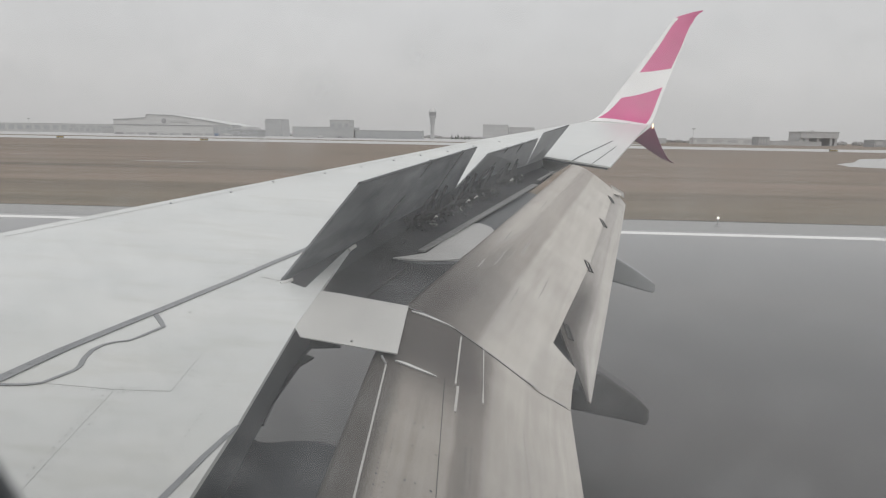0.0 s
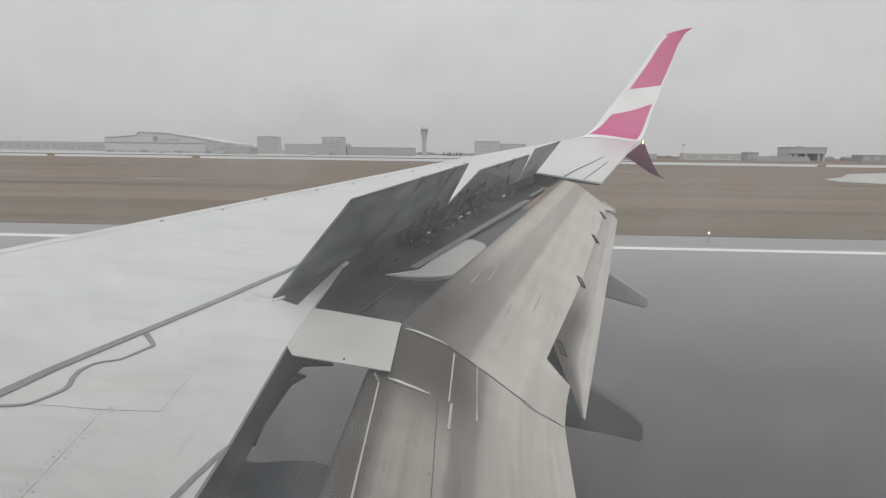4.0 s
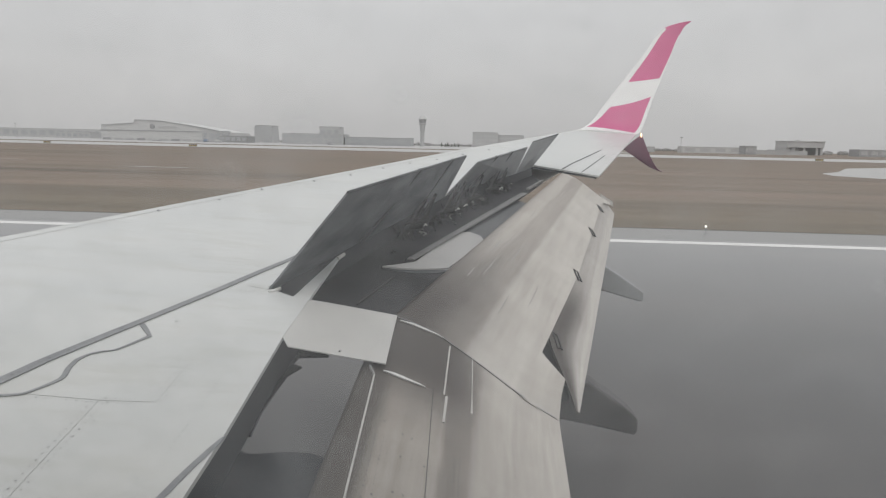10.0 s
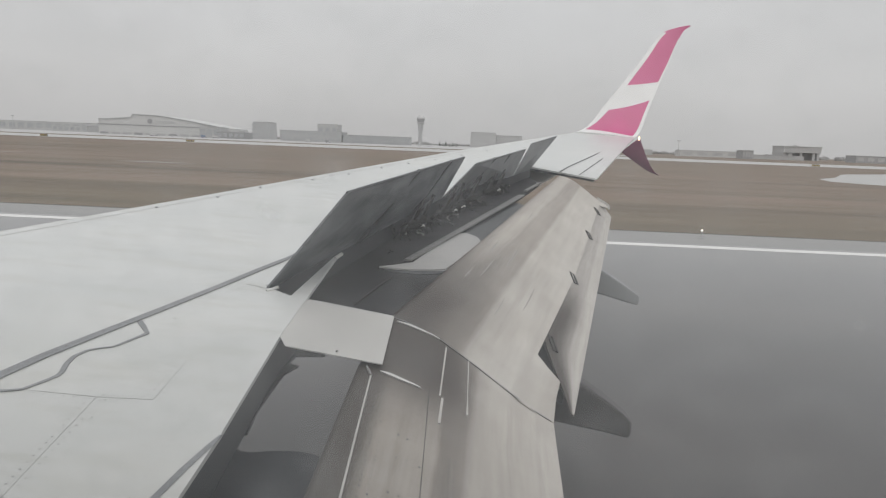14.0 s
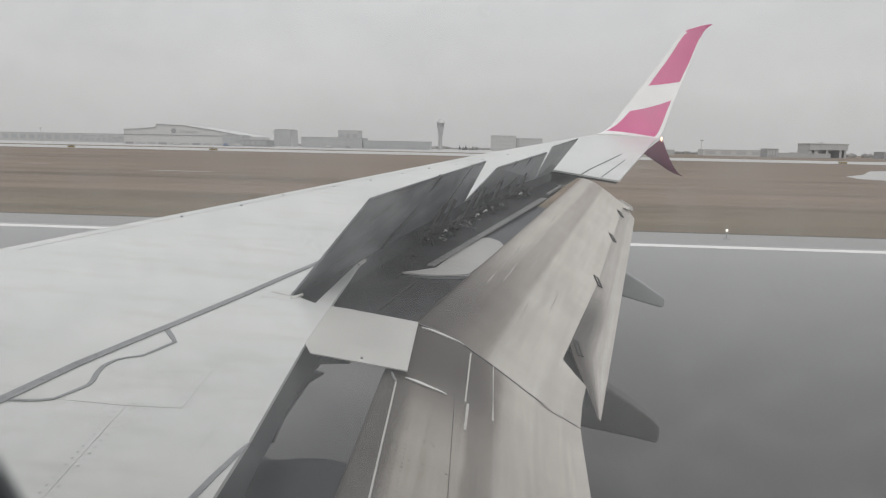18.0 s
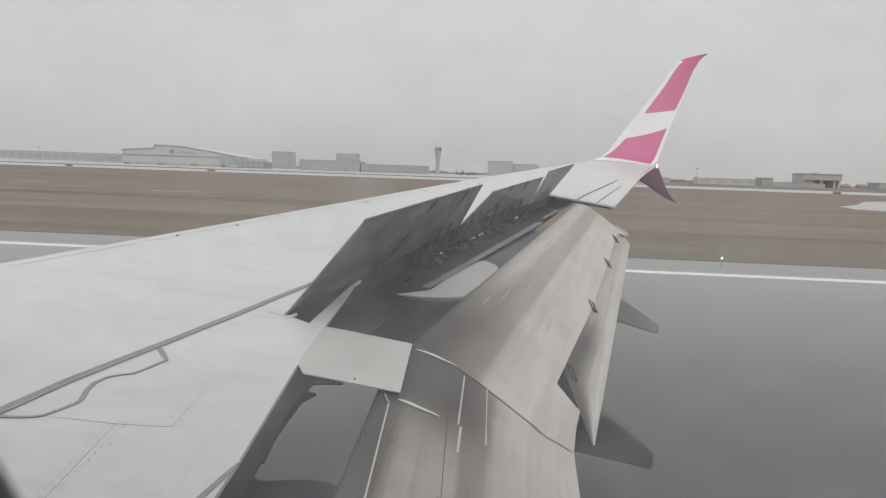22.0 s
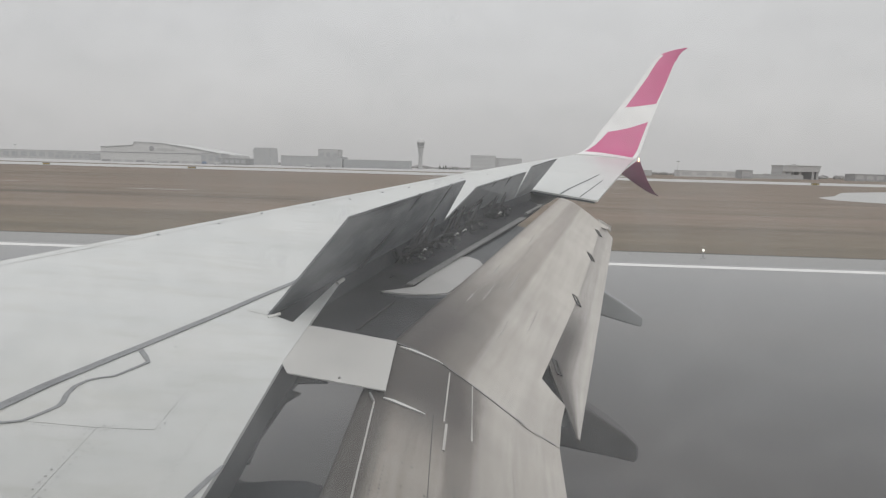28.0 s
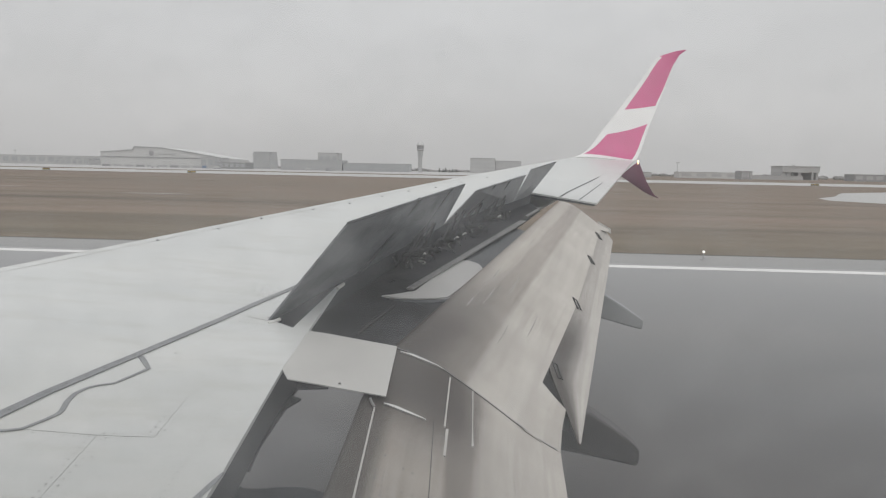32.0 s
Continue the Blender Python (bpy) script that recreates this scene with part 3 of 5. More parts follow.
def puddle(x, y, length, width, seed):
    """A long shallow pool in the grass."""
    rn = random.Random(seed)
    bm = bmesh.new()
    ring = []
    for k in range(28):
        a = 2 * math.pi * k / 28
        ring.append(bm.verts.new((x + length / 2 * math.cos(a) * rn.uniform(0.85, 1.08), y + width / 2 * math.sin(a) * rn.uniform(0.6, 1.3), -0.014)))
    bm.faces.new(ring)
    return tagged(part("water", bm, M_pool, smooth=False), "long shallow rain pool lying in the grass", "puddle", kind="structure")


for k, (x, y, ln, wd) in enumerate(((-45, 92, 11, 1.6), (-78, 108, 6, 1.4), (60, 70, 9, 1.0), (-120, 150, 16, 3.0), (30, 180, 18, 3.0))):
    puddle(x, y, ln, wd, k)

strip("verge", -2500, 2500, GRASS_EDGE - 0.12, GRASS_EDGE + 0.35, -0.002, M_soil, "dark bare soil edge between shoulder and grass", "verge", True)

# ---- wing ----
def W(x, y, dz=0.0):
    """The plane of the wing's upper skin: dihedral outboard, a slight fall aft."""
    return 2.4013 - 0.046 * x + 0.131 * y + dz


def on_wing(pts, dz=0.0):
    return [(x, y, W(x, y, dz)) for x, y in pts]


LE = [(0.26, -5.93), (4.7, -3.69), (8.0, -2.02), (11.44, -0.283), (15.5, 1.976)]

wing = tagged(empty("aircraft_wing", (-2.5, 0.3, 2.2)), "white airliner wing with raised spoilers, extended flaps and a magenta-striped winglet", "wing")


def wpart(name, bm, material, parent=None, label="", smooth=True):
    return part(name, bm, material, parent or wing, label, smooth)


le_pts = [(x, y) for y, x in LE]
aft_pts = [(3.301, 15.5), (1.577, 9.6), (0.715, 10.14), (0.66, 10.14), (-0.46, 7.58), (-1.375, 4.30), (-1.34, 4.262), (-1.17, 4.16), (-1.084, 5.064), (-1.068, 5.05), (-1.06, 3.60), (-1.01, 2.58), (-0.97, 0.26)]
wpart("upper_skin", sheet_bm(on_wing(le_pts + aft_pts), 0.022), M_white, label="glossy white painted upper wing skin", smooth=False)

# rounded nose of the wing, seen edge-on
rings = []
for y, x in LE:
    t = 0.30 - 0.013 * y
    rings.append([(x + 0.02, y, W(x, y)), (x - 0.05, y, W(x, y, -0.012)), (x - 0.11, y, W(x, y, -0.06)), (x - 0.12, y, W(x, y, -t * 0.5)), (x - 0.06, y, W(x, y, -t * 0.8)), (x + 0.02, y, W(x, y, -t))])
wpart("leading_edge_slat", loft_bm(rings), M_bright, label="bare grey metal leading edge")
low = [(x + 0.02, y, W(x, y, -0.30 + 0.013 * y)) for y, x in LE]
low += [(2.9, 15.5, W(2.9, 15.5, -0.12)), (0.75, 10.2, W(0.7, 10.1, -0.30)), (-0.45, 7.57, W(-0.4, 7.57, -0.36)), (-1.38, 4.25, W(-1.38, 4.25, -0.40)), (-1.10, 0.26, W(-1.1, 0.26, -0.45))]
wpart("lower_skin", sheet_bm(low, 0.02), M_panel, label="light grey lower wing skin", smooth=False)
wpart("tip_rib", sheet_bm([(1.98, 15.5, W(1.98, 15.5, -0.002)), (3.30, 15.5, W(3.3, 15.5, -0.002)), (2.9, 15.5, W(2.9, 15.5, -0.12)), (1.98, 15.5, W(1.98, 15.5, -0.10))], 0.02, (0, -1, 0)), M_white, smooth=False)


def wall(name, pts, top, bottom, material, label=""):
    """An upright web under a line of plan points."""
    bm = bmesh.new()
    for (x0, y0), (x1, y1) in zip(pts, pts[1:]):
        q = [(x0, y0, W(x0, y0, top)), (x1, y1, W(x1, y1, top)), (x1, y1, W(x1, y1, bottom)), (x0, y0, W(x0, y0, bottom))]
        sheet_bm(q, 0.015, (-1, 0.3, 0), bm)
    return wpart(name, bm, material, label=label, smooth=False)


wall("rear_spar_web", [(-1.03, 0.26), (-1.07, 2.6), (-1.12, 3.6), (-1.10, 4.2)], -0.024, -0.31, M_dark, "dark grey rear spar web above the flap gap")
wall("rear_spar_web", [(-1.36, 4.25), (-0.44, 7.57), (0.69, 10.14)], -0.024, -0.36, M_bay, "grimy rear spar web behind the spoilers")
wall("closing_rib", [(0.70, 10.15), (1.55, 9.63)], -0.024, -0.05, M_dark)
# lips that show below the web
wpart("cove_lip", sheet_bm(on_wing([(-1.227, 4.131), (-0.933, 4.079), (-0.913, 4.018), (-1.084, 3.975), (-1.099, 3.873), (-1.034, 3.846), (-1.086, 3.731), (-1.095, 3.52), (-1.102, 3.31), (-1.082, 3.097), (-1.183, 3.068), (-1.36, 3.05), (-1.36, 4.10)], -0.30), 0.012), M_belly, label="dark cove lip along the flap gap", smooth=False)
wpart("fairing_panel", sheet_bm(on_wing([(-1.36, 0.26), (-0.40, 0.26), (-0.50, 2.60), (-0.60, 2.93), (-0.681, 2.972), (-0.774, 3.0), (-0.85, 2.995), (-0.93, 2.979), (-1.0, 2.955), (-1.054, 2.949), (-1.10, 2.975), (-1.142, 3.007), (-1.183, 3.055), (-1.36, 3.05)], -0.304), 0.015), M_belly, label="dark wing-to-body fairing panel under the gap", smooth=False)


# fixed panel over the flap joint
fixed = wpart("fixed_shroud_panel", sheet_bm(on_wing([(-1.175, 4.158), (-0.95, 4.12), (-0.491, 4.003), (-0.478, 3.68), (-0.465, 3.35), (-1.0, 3.452), (-1.08, 3.60)], -0.003), 0.006), M_panel, label="pale fixed shroud panel between the flaps", smooth=False)
for px_, py_ in ((-0.72, 3.44),):
    bm = bmesh.new()
    bmesh.ops.create_cone(bm, cap_ends=True, segments=10, radius1=0.008, radius2=0.006, depth=0.008, matrix=Matrix.Translation((px_, py_, W(px_, py_, 0.002))))
    wpart("fastener", bm, M_rivet, fixed)

# sealant seam and the outline of the access panel
seam = [(-2.45, 1.80), (-2.31, 2.25), (-2.166, 2.74), (-2.068, 3.083), (-1.952, 3.392), (-1.850, 3.655), (-1.648, 4.198), (-1.515, 4.585), (-1.377, 4.953), (-1.30, 5.24)]
wpart("sealant_seam", ribbon_bm(on_wing(seam, 0.001), [0.075, 0.072, 0.068, 0.064, 0.062, 0.060, 0.057, 0.054, 0.050, 0.05], 0.003), M_seal, label="broad grey sealant seam across the wing skin")
jog = [(-2.15, 2.705), (-2.023, 2.728), (-1.965, 2.752), (-1.925, 2.825), (-1.894, 2.898), (-1.896, 2.936), (-1.924, 3.015), (-1.934, 3.095), (-1.913, 3.165), (-1.872, 3.203), (-1.815, 3.232), (-1.775, 3.322), (-1.733, 3.424), (-1.785, 3.492), (-1.848, 3.566)]
wpart("sealant_seam", ribbon_bm(on_wing(jog, 0.001), [0.022, 0.022, 0.022, 0.022, 0.024, 0.026, 0.026, 0.024, 0.02, 0.018, 0.018, 0.02, 0.024, 0.028, 0.03], 0.003), M_seal, label="thin grey sealant line with a wavy bend")


def joint(pts, width=0.006, paint=None):
    return wpart("panel_joint", ribbon_bm(on_wing(pts, 0.0005), width, 0.001), paint or M_line)


def rivets(name, pts, step, size=0.006, lift=0.0022, paint=None):
    """Rows of fasteners along plan lines, joined as one part."""
    bm = bmesh.new()
    for (x0, y0), (x1, y1) in zip(pts, pts[1:]):
        k = max(2, int(math.hypot(x1 - x0, y1 - y0) / step))
        for i in range(k):
            x, y = x0 + (x1 - x0) * i / k, y0 + (y1 - y0) * i / k
            r = size * random.uniform(0.55, 1.25)
            ring = [bm.verts.new((x + r * math.cos(a), y + r * math.sin(a), W(x, y, lift))) for a in (k2 * math.pi / 4 for k2 in range(8))]
            bm.faces.new(ring)
    return tagged(wpart(name, bm, paint or M_rivet, label="small dark fastener heads", smooth=False), kind="stuff")


joint([(-1.945, 2.755), (-1.63, 2.758), (-1.389, 2.783)], 0.0022)
joint([(-1.389, 2.783), (-1.400, 2.98), (-1.406, 3.149)], 0.002)
rivets("rivet_row", [(-1.72, 3.40), (-1.646, 3.296), (-1.527, 3.198), (-1.406, 3.149), (-1.19, 3.176)], 0.055, 0.0030)
joint([(-1.63, 2.758), (-1.607, 2.48), (-1.582, 2.19), (-1.55, 1.85)], 0.002)
joint([(-1.50, 4.29), (-1.34, 4.24)], 0.008)
rivets("rivet_row", [(-1.655, 2.74), (-1.630, 2.48), (-1.600, 2.1)], 0.042, 0.0041)
rivets("rivet_row", [(-1.600, 2.73), (-1.580, 2.48), (-1.555, 2.1)], 0.042, 0.0041)
rivets("rivet_row", [(-1.90, 2.735), (-1.63, 2.738), (-1.40, 2.760)], 0.04, 0.0040)
rivets("rivet_row", [(-1.61, 2.778), (-1.41, 2.802)], 0.04, 0.0040)
rivets("rivet_row", [(-1.370, 2.80), (-1.385, 3.12)], 0.045, 0.0040)
rivets("rivet_row", [(-1.425, 2.82), (-1.430, 3.14)], 0.045, 0.0040)
rivets("rivet_row", [(-1.16, 2.10), (-1.177, 2.503), (-1.188, 2.783), (-1.202, 2.985), (-1.21, 3.12)], 0.038, 0.0033)
rivets("rivet_row", [(-1.20, 2.10), (-1.215, 2.503), (-1.225, 2.9)], 0.07, 0.0026)
rivets("rivet_row", [(-1.915, 2.85), (-1.87, 2.98), (-1.895, 3.09), (-1.84, 3.18), (-1.74, 3.36)], 0.045, 0.0040)
rivets("rivet_row", [(-1.517, 4.191), (-1.40, 4.17), (-1.296, 4.150)], 0.024, 0.006)
rivets("rivet_row", [(-1.29, 4.148), (-0.95, 4.095), (-0.51, 3.985)], 0.045, 0.0045)
rivets("access_cap", [(-1.687, 3.641), (-1.686, 3.642)], 0.05, 0.009)
rivets("access_cap", [(-1.56, 2.60), (-1.559, 2.601)], 0.2, 0.007)
rivets("seam_fasteners", [(-2.25, 2.44), (-2.068, 3.083), (-1.952, 3.392), (-1.850, 3.655), (-1.648, 4.198), (-1.377, 4.953)], 0.085, 0.0075, 0.0048, M_dark)
wpart("edge_seal", ribbon_bm(on_wing([(-1.115, 1.80), (-1.088, 2.10), (-1.052, 2.335), (-1.020, 2.49), (-1.004, 2.57)], 0.001), [0.03, 0.03, 0.028, 0.026, 0.012], 0.002), M_seal, label="grey seal along the skin edge")

# slat track covers along the nose
for x, y in ((-2.92, 5.99), (-2.59, 6.58), (-2.36, 7.18), (-1.96, 7.82), (-1.64, 8.35), (-1.33, 8.98), (-1.04, 9.52), (-0.70, 10.03), (-0.35, 10.7), (0.05, 11.4)):
    bm = bmesh.new()
    bmesh.ops.create_uvsphere(bm, u_segments=10, v_segments=6, radius=1.0, matrix=Matrix.Translation((x, y, W(x, y))) @ Matrix.Rotation(radians(-60), 4, "Z") @ Matrix.Diagonal((0.045, 0.015, 0.009, 1)))
    wpart("slat_track_stud", bm, M_fairing)
wpart("nose_joint", ribbon_bm(on_wing([(x + 0.13, y) for y, x in LE[1:4]], 0.0005), 0.008, 0.001), M_line)

# outboard: aileron joints
joint([(1.10, 9.92), (1.30, 10.5), (1.70, 11.5), (2.05, 12.4)], 0.035, M_dark)
joint([(1.36, 9.78), (2.0, 11.7)], 0.02, M_dark)


# ---- spoilers, raised ----
def spoiler(hinge_a, hinge_b, top_b, top_a, label, ribs=(0.38, 0.72), paint=None):
    h0, h1, t1, t0 = (Vector(p) for p in (hinge_a, hinge_b, top_b, top_a))
    nrm = (h1 - h0).cross(t0 - h0).normalized()
    if nrm.x < 0:
        nrm = -nrm
    r0, r1 = (h0 - t0).normalized() * 0.05, (h1 - t1).normalized() * 0.05
    panel = wpart("spoiler", sheet_bm([h0 + r0, h1 + r1, t1, t0], 0.012, -nrm), paint or M_spoiler, label=label, smooth=False)
    wpart("edge_strip", sheet_bm([t0 + nrm * 0.001, t1 + nrm * 0.001, t1 + nrm * 0.001 + (h1 - t1) * 0.01, t0 + nrm * 0.001 + (h0 - t0) * 0.008], 0.016, -nrm), M_dark, panel, "thin dark edge of the spoiler", smooth=False)
    for f in ribs:
        a, b = h0.lerp(h1, f), t0.lerp(t1, min(1, f + 0.10))
        w = (h1 - h0).normalized() * 0.012
        wpart("stiffener", sheet_bm([a - w + nrm * 0.03, a + w + nrm * 0.03, b + w + nrm * 0.004, b - w + nrm * 0.004], 0.028, -nrm), M_dark, panel, smooth=False)
    return panel


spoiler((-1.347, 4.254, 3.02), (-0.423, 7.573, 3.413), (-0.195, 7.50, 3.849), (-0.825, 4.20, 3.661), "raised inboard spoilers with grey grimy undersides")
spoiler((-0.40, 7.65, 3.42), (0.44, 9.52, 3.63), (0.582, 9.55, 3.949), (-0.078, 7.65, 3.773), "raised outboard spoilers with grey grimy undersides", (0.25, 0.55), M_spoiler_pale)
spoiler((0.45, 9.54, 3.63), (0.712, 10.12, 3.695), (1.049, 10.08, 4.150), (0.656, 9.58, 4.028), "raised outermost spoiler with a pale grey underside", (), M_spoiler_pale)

# ---- open bay behind the spoilers ----
floor_pts = [(-1.36, 4.10), (-0.45, 7.57), (0.70, 10.2), (0.80, 9.6), (0.50, 8.60), (-0.536, 5.598), (-0.60, 5.52), (-0.781, 5.381), (-0.52, 5.40), (-0.265, 5.412), (-0.20, 5.05), (-0.48, 4.10), (-1.0, 4.14)]
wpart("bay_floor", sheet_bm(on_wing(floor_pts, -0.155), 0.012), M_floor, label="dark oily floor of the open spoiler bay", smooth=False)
beam = wpart("shroud_beam", ribbon_bm([(-0.58, 5.52, W(-0.58, 5.52, -0.13)), (0.505, 8.62, W(0.505, 8.62, -0.13))], [0.060, 0.085], 0.014, (1, -0.33, 0)), M_beam, label="dull alloy shroud beam with rivets")
for i in range(26):
    f = (i + 0.6) / 27
    x, y = -0.60 + 1.085 * f, 5.52 + 3.1 * f
    bm = bmesh.new()
    ln = (0.034, 0.022, 0.040, 0.028)[i % 4]
    bm.faces.new([bm.verts.new((x + 0.33 * ln * v + 0.013 * u, y + ln * v, W(x, y, -0.1145))) for u, v in ((-1, -0.8), (-0.6, -1), (0.6, -1), (1, -0.8), (1, 0.8), (0.6, 1), (-0.6, 1), (-1, 0.8))])
    wpart("lightening_hole", bm, M_dark, beam, "dark lightening hole", smooth=False)
wpart("shroud_beam", ribbon_bm([(0.56, 8.85, W(0.56, 8.85, -0.12)), (0.80, 9.55, W(0.80, 9.55, -0.12))], 0.035, 0.02, (1, -0.33, 0)), M_beam, label="short dull shroud beam")
wpart("gap_seal_panel", sheet_bm(on_wing([(-0.19, 6.66), (-0.12, 6.64), (0.02, 6.47), (0.12, 6.55), (0.62, 8.0), (0.57, 8.16), (0.40, 8.34)], -0.16), 0.012), M_dark, label="dark seal panel closing part of the flap gap", smooth=False)
wpart("bay_strut", ribbon_bm([(-0.826, 4.481, W(-0.826, 4.481, -0.142)), (-0.657, 5.114, W(-0.657, 5.114, -0.142))], 0.014, 0.008), M_fairing_dark, label="dull strut lying along the bay floor")
gap_plate = wpart("gap_plate", sheet_bm(on_wing([(-0.786, 5.342), (-0.70, 5.395), (-0.537, 5.526), (-0.41, 5.98), (-0.284, 6.482), (-0.22, 6.57), (-0.12, 6.60), (-0.02, 6.50), (0.03, 6.30), (-0.262, 5.432), (-0.36, 5.385), (-0.519, 5.338), (-0.66, 5.325)], -0.138), 0.012), M_plate, label="smooth pale grey plate between bay and flap", smooth=False)
# the plate's edge shadow, laid in as a thin dark strip
wpart("plate_edge_shadow", sheet_bm(on_wing([(-0.80, 5.330), (-0.66, 5.310), (-0.519, 5.322), (-0.36, 5.368), (-0.262, 5.415), (-0.255, 5.36), (-0.36, 5.30), (-0.519, 5.262), (-0.66, 5.268)], -0.149), 0.012), M_bay, gap_plate, "dark strip laid as the shadow under the plate's edge", smooth=False)
rnd = random.Random(5)


def bay_line(f):
    """The middle of the open bay, from its inboard end outwards."""
    return -1.10 + 1.55 * f, 5.1 + 4.3 * f


# hoses and pipes, crowded round the spoiler drives
for centre, spread, count in ((0.30, 0.07, 26), (0.47, 0.07, 22), (0.64, 0.06, 18), (0.84, 0.05, 20)):
    for i in range(count):
        x, y = bay_line(centre + rnd.gauss(0, 0.6) * spread)
        x += rnd.uniform(-0.10, 0.13)
        p0 = Vector((x, y, W(x, y, -0.146)))
        run = Vector((rnd.uniform(-0.06, 0.06), rnd.uniform(-0.34, 0.34), 0))
        rise = rnd.uniform(0.01, 0.06) if i % 3 else rnd.uniform(0.08, 0.17)
        side = Vector((rnd.uniform(-0.05, 0.05), rnd.uniform(-0.05, 0.05), 0))
        pts = [p0 + run * t + side * math.sin(2 * math.pi * t) + Vector((0, 0, rise * math.sin(math.pi * t * 0.8))) for t in (k / 7 for k in range(8))]
        wpart("hydraulic_line", tube_bm(pts, rnd.uniform(0.004, 0.010), 6), M_beam if i % 9 == 4 else rnd.choice((M_black, M_black, M_bay, M_black, M_dark)))
# spoiler drives: a body across the bay, its rod up to the panel, a bracket and a clamp
for i, f in enumerate((0.31, 0.36, 0.49, 0.54, 0.66, 0.80, 0.88)):
    x, y = bay_line(f)
    act = wpart("actuator", tube_bm([(x - 0.12, y - 0.03, W(x, y, -0.10)), (x - 0.02, y, W(x, y, -0.085)), (x + 0.06, y + 0.03, W(x, y, -0.075))], 0.026, 10), M_black, label="dark spoiler actuator in the bay")
    wpart("actuator_rod", tube_bm([(x - 0.08, y, W(x, y, -0.08)), (x - 0.02, y + 0.05, W(x, y, 0.03)), (x + 0.03, y + 0.09, W(x, y, 0.13))], 0.011, 8), M_dark, act)
    wpart("link", tube_bm([(x - 0.02, y + 0.10, W(x, y, -0.14)), (x - 0.01, y + 0.18, W(x, y, 0.0)), (x + 0.06, y + 0.28, W(x, y, 0.17))], 0.016, 8), M_black, act, "black drive link up to the panel")
    wpart("bracket", sheet_bm([(x - 0.10, y + 0.07, W(x, y, -0.15)), (x + 0.05, y + 0.07, W(x, y, -0.15)), (x + 0.02, y + 0.08, W(x, y, -0.05)), (x - 0.04, y + 0.08, W(x, y, 0.0))], 0.012, (0, 1, 0)), M_fairing_dark, act, smooth=False)
    if i % 3 != 1:
        wpart("clamp", tube_bm([(x + 0.05, y - 0.04, W(x, y, -0.08)), (x + 0.08, y + 0.0, W(x, y, -0.055)), (x + 0.09, y + 0.03, W(x, y, -0.07))], 0.007, 6), M_bright, act)
wpart("hinge_fitting", tube_bm([(-1.34, 4.20, W(-1.34, 4.2, 0.0)), (-1.28, 4.26, W(-1.28, 4.26, 0.01))], 0.011), M_bright)
wpart("tongue_fitting", tube_bm([(-1.07, 5.0, W(-1.07, 5, 0.0)), (-1.04, 5.09, W(-1.04, 5.09, 0.01))], 0.014), M_bright)

# ---- flaps ----
FALL = [(0.0, 0.07), (0.02, 0.02), (0.06, 0.0), (0.16, 0.05), (0.31, 0.16), (0.45, 0.33), (0.584, 0.51), (0.72, 0.70), (0.857, 0.875), (1.0, 1.0)]


def flap_line(y):
    """Nose and trailing edge of the outboard flap's section: x and z of both."""
    k = (y - 4.05) / 5.55
    return -0.56 + 1.60 * k, 2.925 + 0.685 * k, 0.5 + 1.258 * k, 2.362 + 0.859 * k


def inner_line(y):
    return -0.562 - 0.045 * min(1.0, (4.05 - y) / 0.6), 2.919 + 0.131 * (y - 4.0), 0.50 + 0.02 * (y - 4.05), 2.356 + 0.131 * (y - 4.0)


def flap_top(line, x, y):
    xn, zn, xt, zt = line(y)
    return zn + curve(FALL, (x - xn) / (xt - xn)) * (zt - zn)


def joint_skew(u):
    """How far the joint between the two flaps swings inboard along the chord."""
    return -0.055 * min(1.0, u / 0.4) - 0.045 * max(0.0, (u - 0.8) / 0.2)


def flap_loft(line, stations, cut):
    rings, uvs = [], []
    us = (0.0, 0.012, 0.03, 0.06, 0.10, 0.16, 0.23, 0.31, 0.38, 0.45, 0.52, 0.584, 0.65, 0.72, 0.79, 0.857, 0.93, 1.0)
    for y in stations:
        xn, zn, xt, zt = line(y)
        end = cut(y)
        ring, uv = [], []
        for u in us:
            u2 = u * end
            dy = joint_skew(u) if abs(y - 4.042) < 0.01 else 0.0
            ring.append((xn + u2 * (xt - xn), y + dy, zn + curve(FALL, u2) * (zt - zn) + 0.131 * dy))
            uv.append((u2, y + dy))
        for u in (0.98, 0.6, 0.3, 0.15, 0.06):
            u2 = u * end
            x, z = xn + u2 * (xt - xn), zn + curve(FALL, u2) * (zt - zn)
            dy = joint_skew(u) if abs(y - 4.042) < 0.01 else 0.0
            ring.append((x, y + dy, z + 0.131 * dy - (0.012 + 0.035 * (1 - u))))
            uv.append((u2, y))
        rings.append(ring)
        uvs.append(uv)
    return loft_bm(rings, uv=uvs)


MAIN_TE = [(4.05, 1.0), (4.47, 0.996), (4.65, 0.813), (5.31, 0.832), (6.39, 0.868), (7.9, 0.866), (9.38, 0.86), (9.46, 0.99), (9.6, 1.0)]
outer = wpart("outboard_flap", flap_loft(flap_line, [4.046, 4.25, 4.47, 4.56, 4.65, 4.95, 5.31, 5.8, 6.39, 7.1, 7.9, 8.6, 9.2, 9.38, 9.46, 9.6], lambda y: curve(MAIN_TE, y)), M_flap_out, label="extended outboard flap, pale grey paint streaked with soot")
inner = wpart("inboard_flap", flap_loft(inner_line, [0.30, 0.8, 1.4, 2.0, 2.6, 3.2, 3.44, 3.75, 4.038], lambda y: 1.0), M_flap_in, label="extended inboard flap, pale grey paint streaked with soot")
